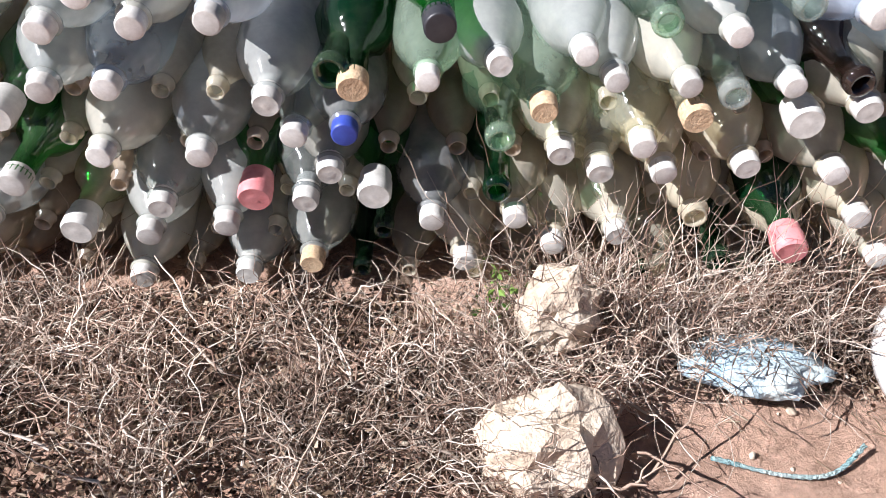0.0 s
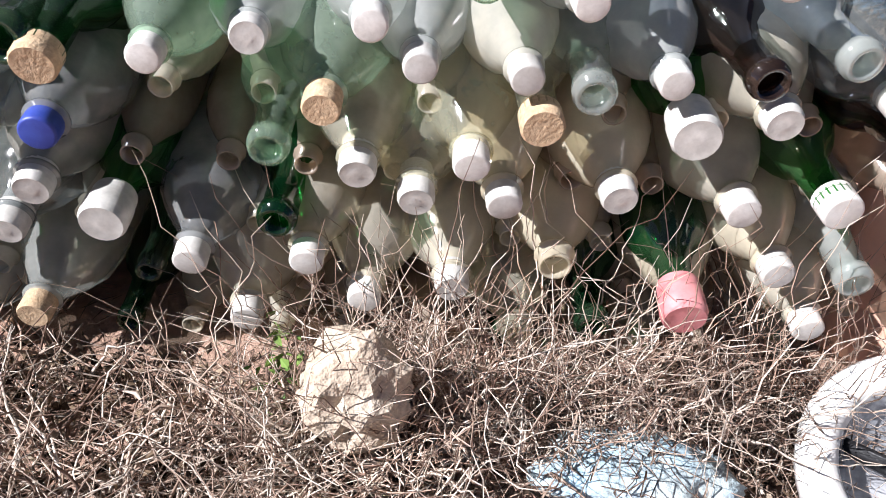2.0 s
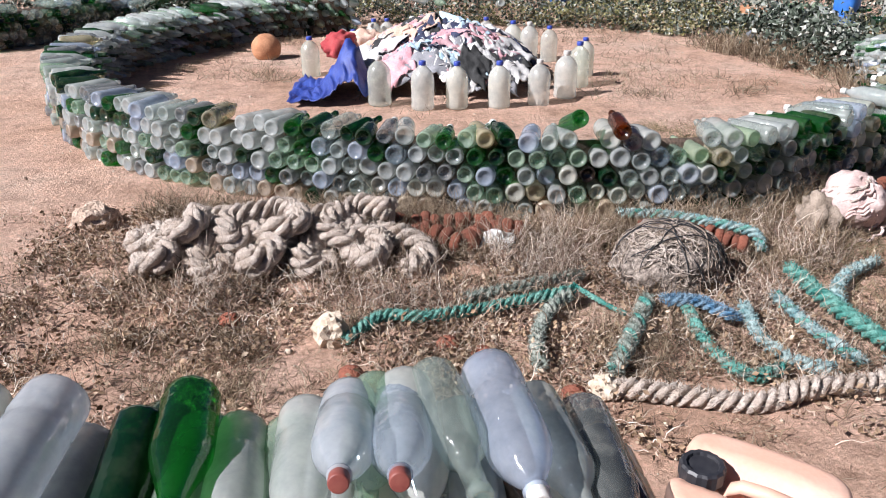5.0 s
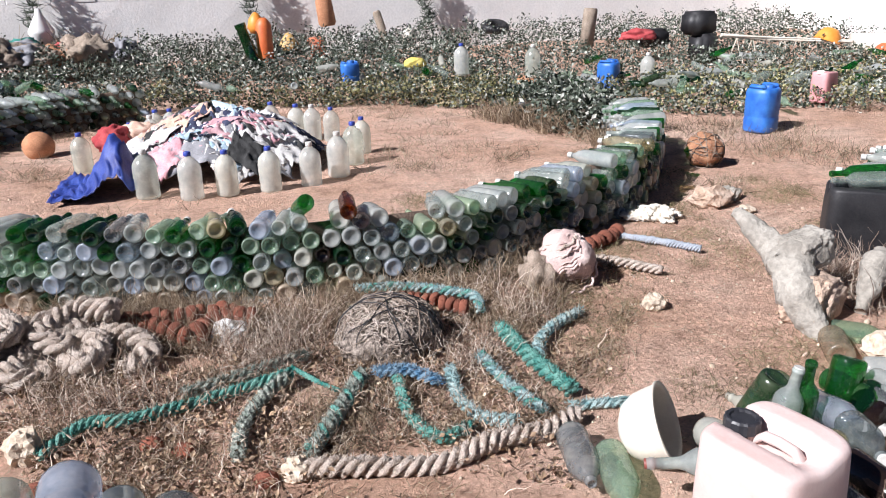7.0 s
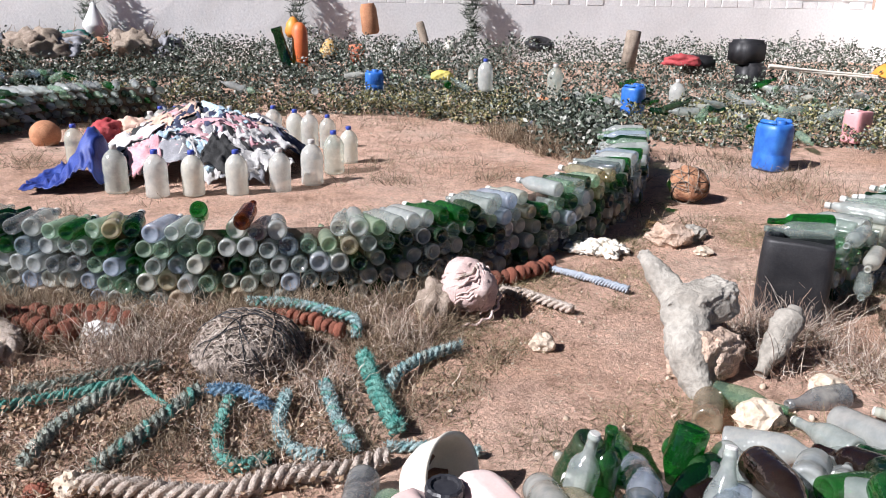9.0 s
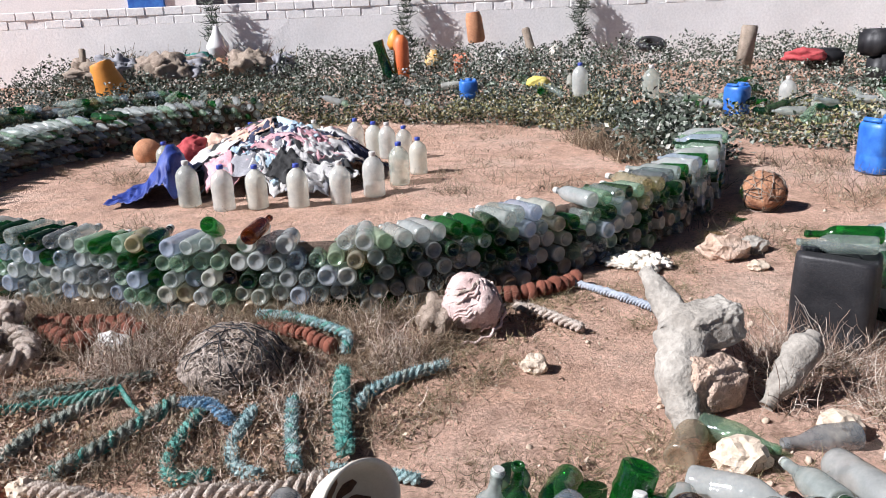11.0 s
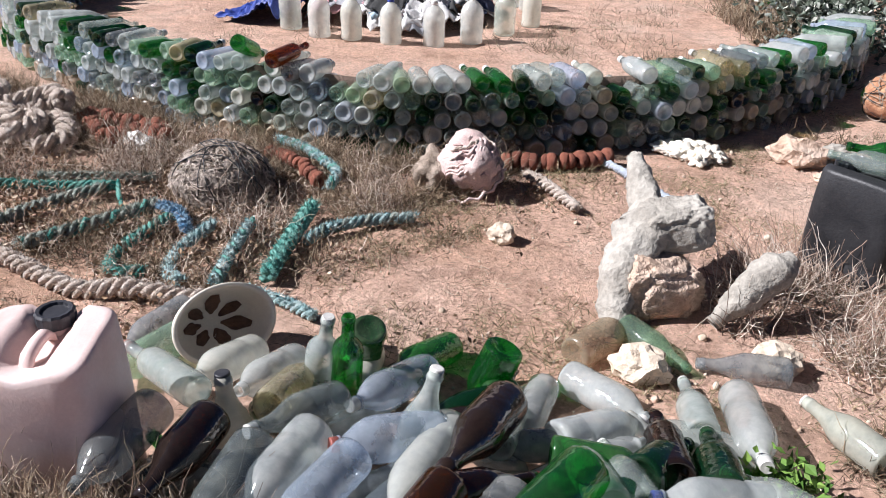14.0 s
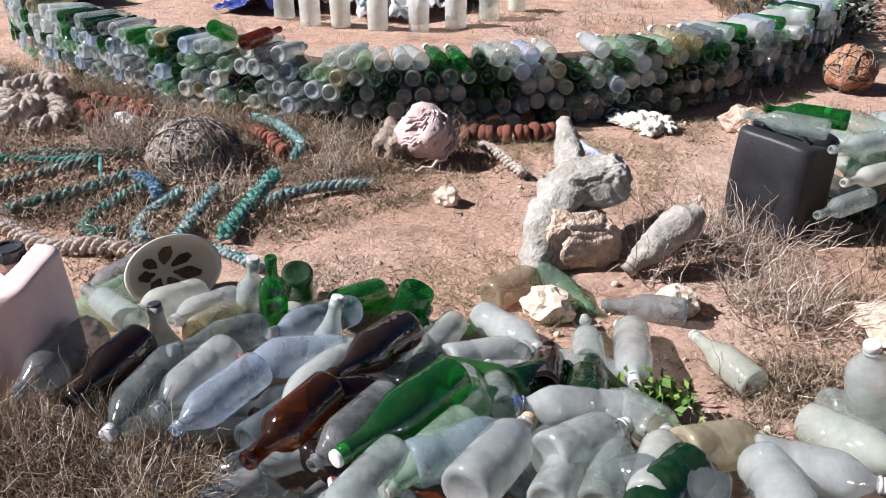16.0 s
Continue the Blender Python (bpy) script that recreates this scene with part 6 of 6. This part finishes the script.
blades("dry_twigs", scatter(85, 1.9, 2.75, 0.6, 1.0, 36, 0.1, 16, 0.05), STRAW, "tangled dry twigs at the loose heap", (0.12, 0.34), 0.05, 0.0022, 1.2, 0.8, 8, 16, category="dry twigs")
blades("dry_twigs", scatter(95, 2.2, 2.8, 0.74, 0.97, 30, 0.07, 52, 0.13), GRASS, "dense dead bush hanging over the loose bottles", (0.08, 0.25), 0.05, 0.0017, 1.8, 0.8, 9, 52, category="dry twigs")
blades("dry_twigs", scatter(46, 1.92, 2.28, 0.72, 0.9, 30, 0.07, 54, 0.12), GRASS, "reddish dead bush in front of the pinkish can", (0.1, 0.28), 0.05, 0.0018, 1.6, 0.7, 9, 54, category="dry twigs")
blades("dry_twigs", [(4.02, 1.84, 0.0, 260, 0.12), (4.12, 1.95, 0.0, 200, 0.1), (3.97, 1.52, 0.08, 160, 0.08)], GRASS, "small grey dead bush beside the loose bottles", (0.05, 0.16), 0.05, 0.0022, 1.5, 0.9, 7, 53, category="dry twigs")
blades("dry_twigs", scatter(34, 3.65, 4.25, 2.15, 2.85, 26, 0.1, 17), STRAW, "tangled dry twigs by the black can", (0.1, 0.3), 0.05, 0.0022, 0.6, 0.8, 6, 17, category="dry twigs")
blades("dry_grass", scatter(420, 2.1, 4.8, 1.9, 5.0, 18, 0.1, 18, 0, lambda x, y: noise.noise((x * 1.6, y * 1.6, 9)) + 0.4 * noise.noise((x * 6, y * 6, 2)) > 0.1), MAT, "sparse dry grass on the path", (0.02, 0.08), 0.05, 0.0016, 0.5, 1.1, 3, 18)
blades("dry_grass", scatter(260, -1.4, 4.4, 4.4, 9.2, 14, 0.14, 19, 0, lambda x, y: noise.noise((x * 0.9, y * 0.9, 4)) > 0.1 or y > 8.2), GRASS, "sparse dry grass inside the ring", (0.04, 0.13), 0.05, 0.0026, 0.5, 0.9, 3, 19)
blades("dry_grass", scatter(150, 4.3, 6.2, 2.4, 3.6, 16, 0.1, 20, 0, lambda x, y: y < 3.0 + (x - 4.3) * 0.6), GRASS, "dry grass at the foot of the path wall", (0.05, 0.18), 0.05, 0.002, 0.5, 0.7, 4, 20)
blades("dry_grass", scatter(160, 3.9, 9.0, 4.3, 8.5, 14, 0.16, 21, 0, lambda x, y: noise.noise((x * 0.8, y * 0.8, 2)) > 0.12), GRASS, "dry tufts beside the path", (0.05, 0.16), 0.05, 0.003, 0.5, 0.8, 3, 21)


# Dark blades up the wall; the third stands in for a dark hanging shape.
for x, z0, z1 in ((-1.75, 0.5, 1.75), (1.62, 0.6, 1.75), (4.62, 0.7, 1.6)):
    blades("wall_creeper", [(x + 0.05 * math.sin(q), 13.8, z0 + (z1 - z0) * q / 12, 30, 0.08) for q in range(13)], LEAF, "dark dry tuft against the wall", (0.08, 0.25), 0.05, 0.009, 0.6, 1.0, 3, 30, category="creeper")


blades("brushwood", [(-3.4 + 0.13 * k, 13.3, 0.42 + 0.1 * math.sin(k * 0.8), 40, 0.2) for k in range(24)], GRASS, "heap of dead brushwood along the wall", (0.2, 0.6), 0.05, 0.012, 0.4, 1.2, 4, 33, category="brushwood")


def crown(x, y):
    """The height of the low scrub."""
    n = 0.4 + 0.7 * noise.noise((x * 1.9, y * 1.9, 5)) + 0.9 * noise.noise((x * 4.6, y * 4.6, 1))
    far = min(max((y - 9.0) / 4.5, 0), 1)
    return ground_height(x, y) + (0.12 + 0.14 * far) + (0.2 + 0.1 * far) * n


def scrub_area(x, y):
    if x < 4.4:
        front = np.interp(x, [-6, -3.5, -1.5, 0, 1.5, 3, 4.4], [8.8, 8.9, 9.5, 9.6, 9.6, 9.1, 7.6])
        return front < y < 13.8
    if x < 5.3:
        return 8.6 < y < 13.8 or (y > 6.6 and x < 4.75)
    if x > 7.6:
        return 5.4 < y < 13.8 and y > 5.4 + 0.1 * (x - 7.6)
    return y > 6.3 + 0.75 * abs(x - 6.6) * (x < 6.6) + max(0, x - 6.9) * 0.15 and y < 13.8 and not (6.3 < x < 7.2 and y < 6.9)


def crown_places(x0, x1, y0, y1, depth=0.12, near_only=False):
    def where(r, count):
        out = []
        while len(out) < count:
            x, y = r.uniform(x0, x1), y0 + (y1 - y0) * r.random() ** 1.2
            if not scrub_area(x, y):
                continue
            h = crown(x, y)
            out.append((x, y, max(ground_height(x, y) + 0.02, h - abs(r.normal(0, depth)))))
        return np.array(out)
    return where


leaves("shrub_leaves", 52000, crown_places(-4.5, 4.6, 7.6, 13.8), LEAF, 0.05, "low grey-green scrub growing between the bottle walls", 3)
leaves("shrub_leaves", 9000, crown_places(-1, 4.6, 7.4, 9.9, 0.1), TIP, 0.04, "yellowish leaf tips at the edge of the scrub", 4)
leaves("shrub_leaves", 42000, crown_places(4.4, 12, 6.2, 13.8), LEAF, 0.05, "low grey-green scrub along the path", 5)
leaves("shrub_leaves", 260, lambda r, n: np.stack([r.normal(3.72, 0.05, n), r.normal(1.62, 0.05, n), np.abs(r.normal(0.03, 0.04, n)) + 0.02], 1), FRESH, 0.035, "small fresh green weed among the bottles", 8)
leaves("shrub_leaves", 45, lambda r, n: np.stack([r.normal(0.2, 0.016, n), r.normal(0.86, 0.02, n), np.abs(r.normal(0.08, 0.03, n)) + 0.02], 1), FRESH, 0.017, "small green weed under the bottles", 9)
leaves("shrub_leaves", 7000, crown_places(5.2, 11, 6.2, 9, 0.08), TIP, 0.045, "pale leaf tips of the path scrub", 6)

leaves("shrub_leaves", 4200, lambda r, n: np.stack([r.normal(4.45, 0.22, n), r.uniform(6.3, 8.4, n), np.abs(r.normal(0.2, 0.1, n))], 1), LEAF, 0.06, "grey-green scrub creeping over the end of the ring wall", 47)
blades("dry_grass", scatter(60, 3.5, 4.4, 5.6, 8.0, 40, 0.14, 48, 0, lambda x, y: x > 4.35 - 0.3 * (y - 5.6)), GRASS, "dry grass along the inner side of the ring wall", (0.1, 0.28), 0.05, 0.004, 0.6, 0.6, 4, 48)
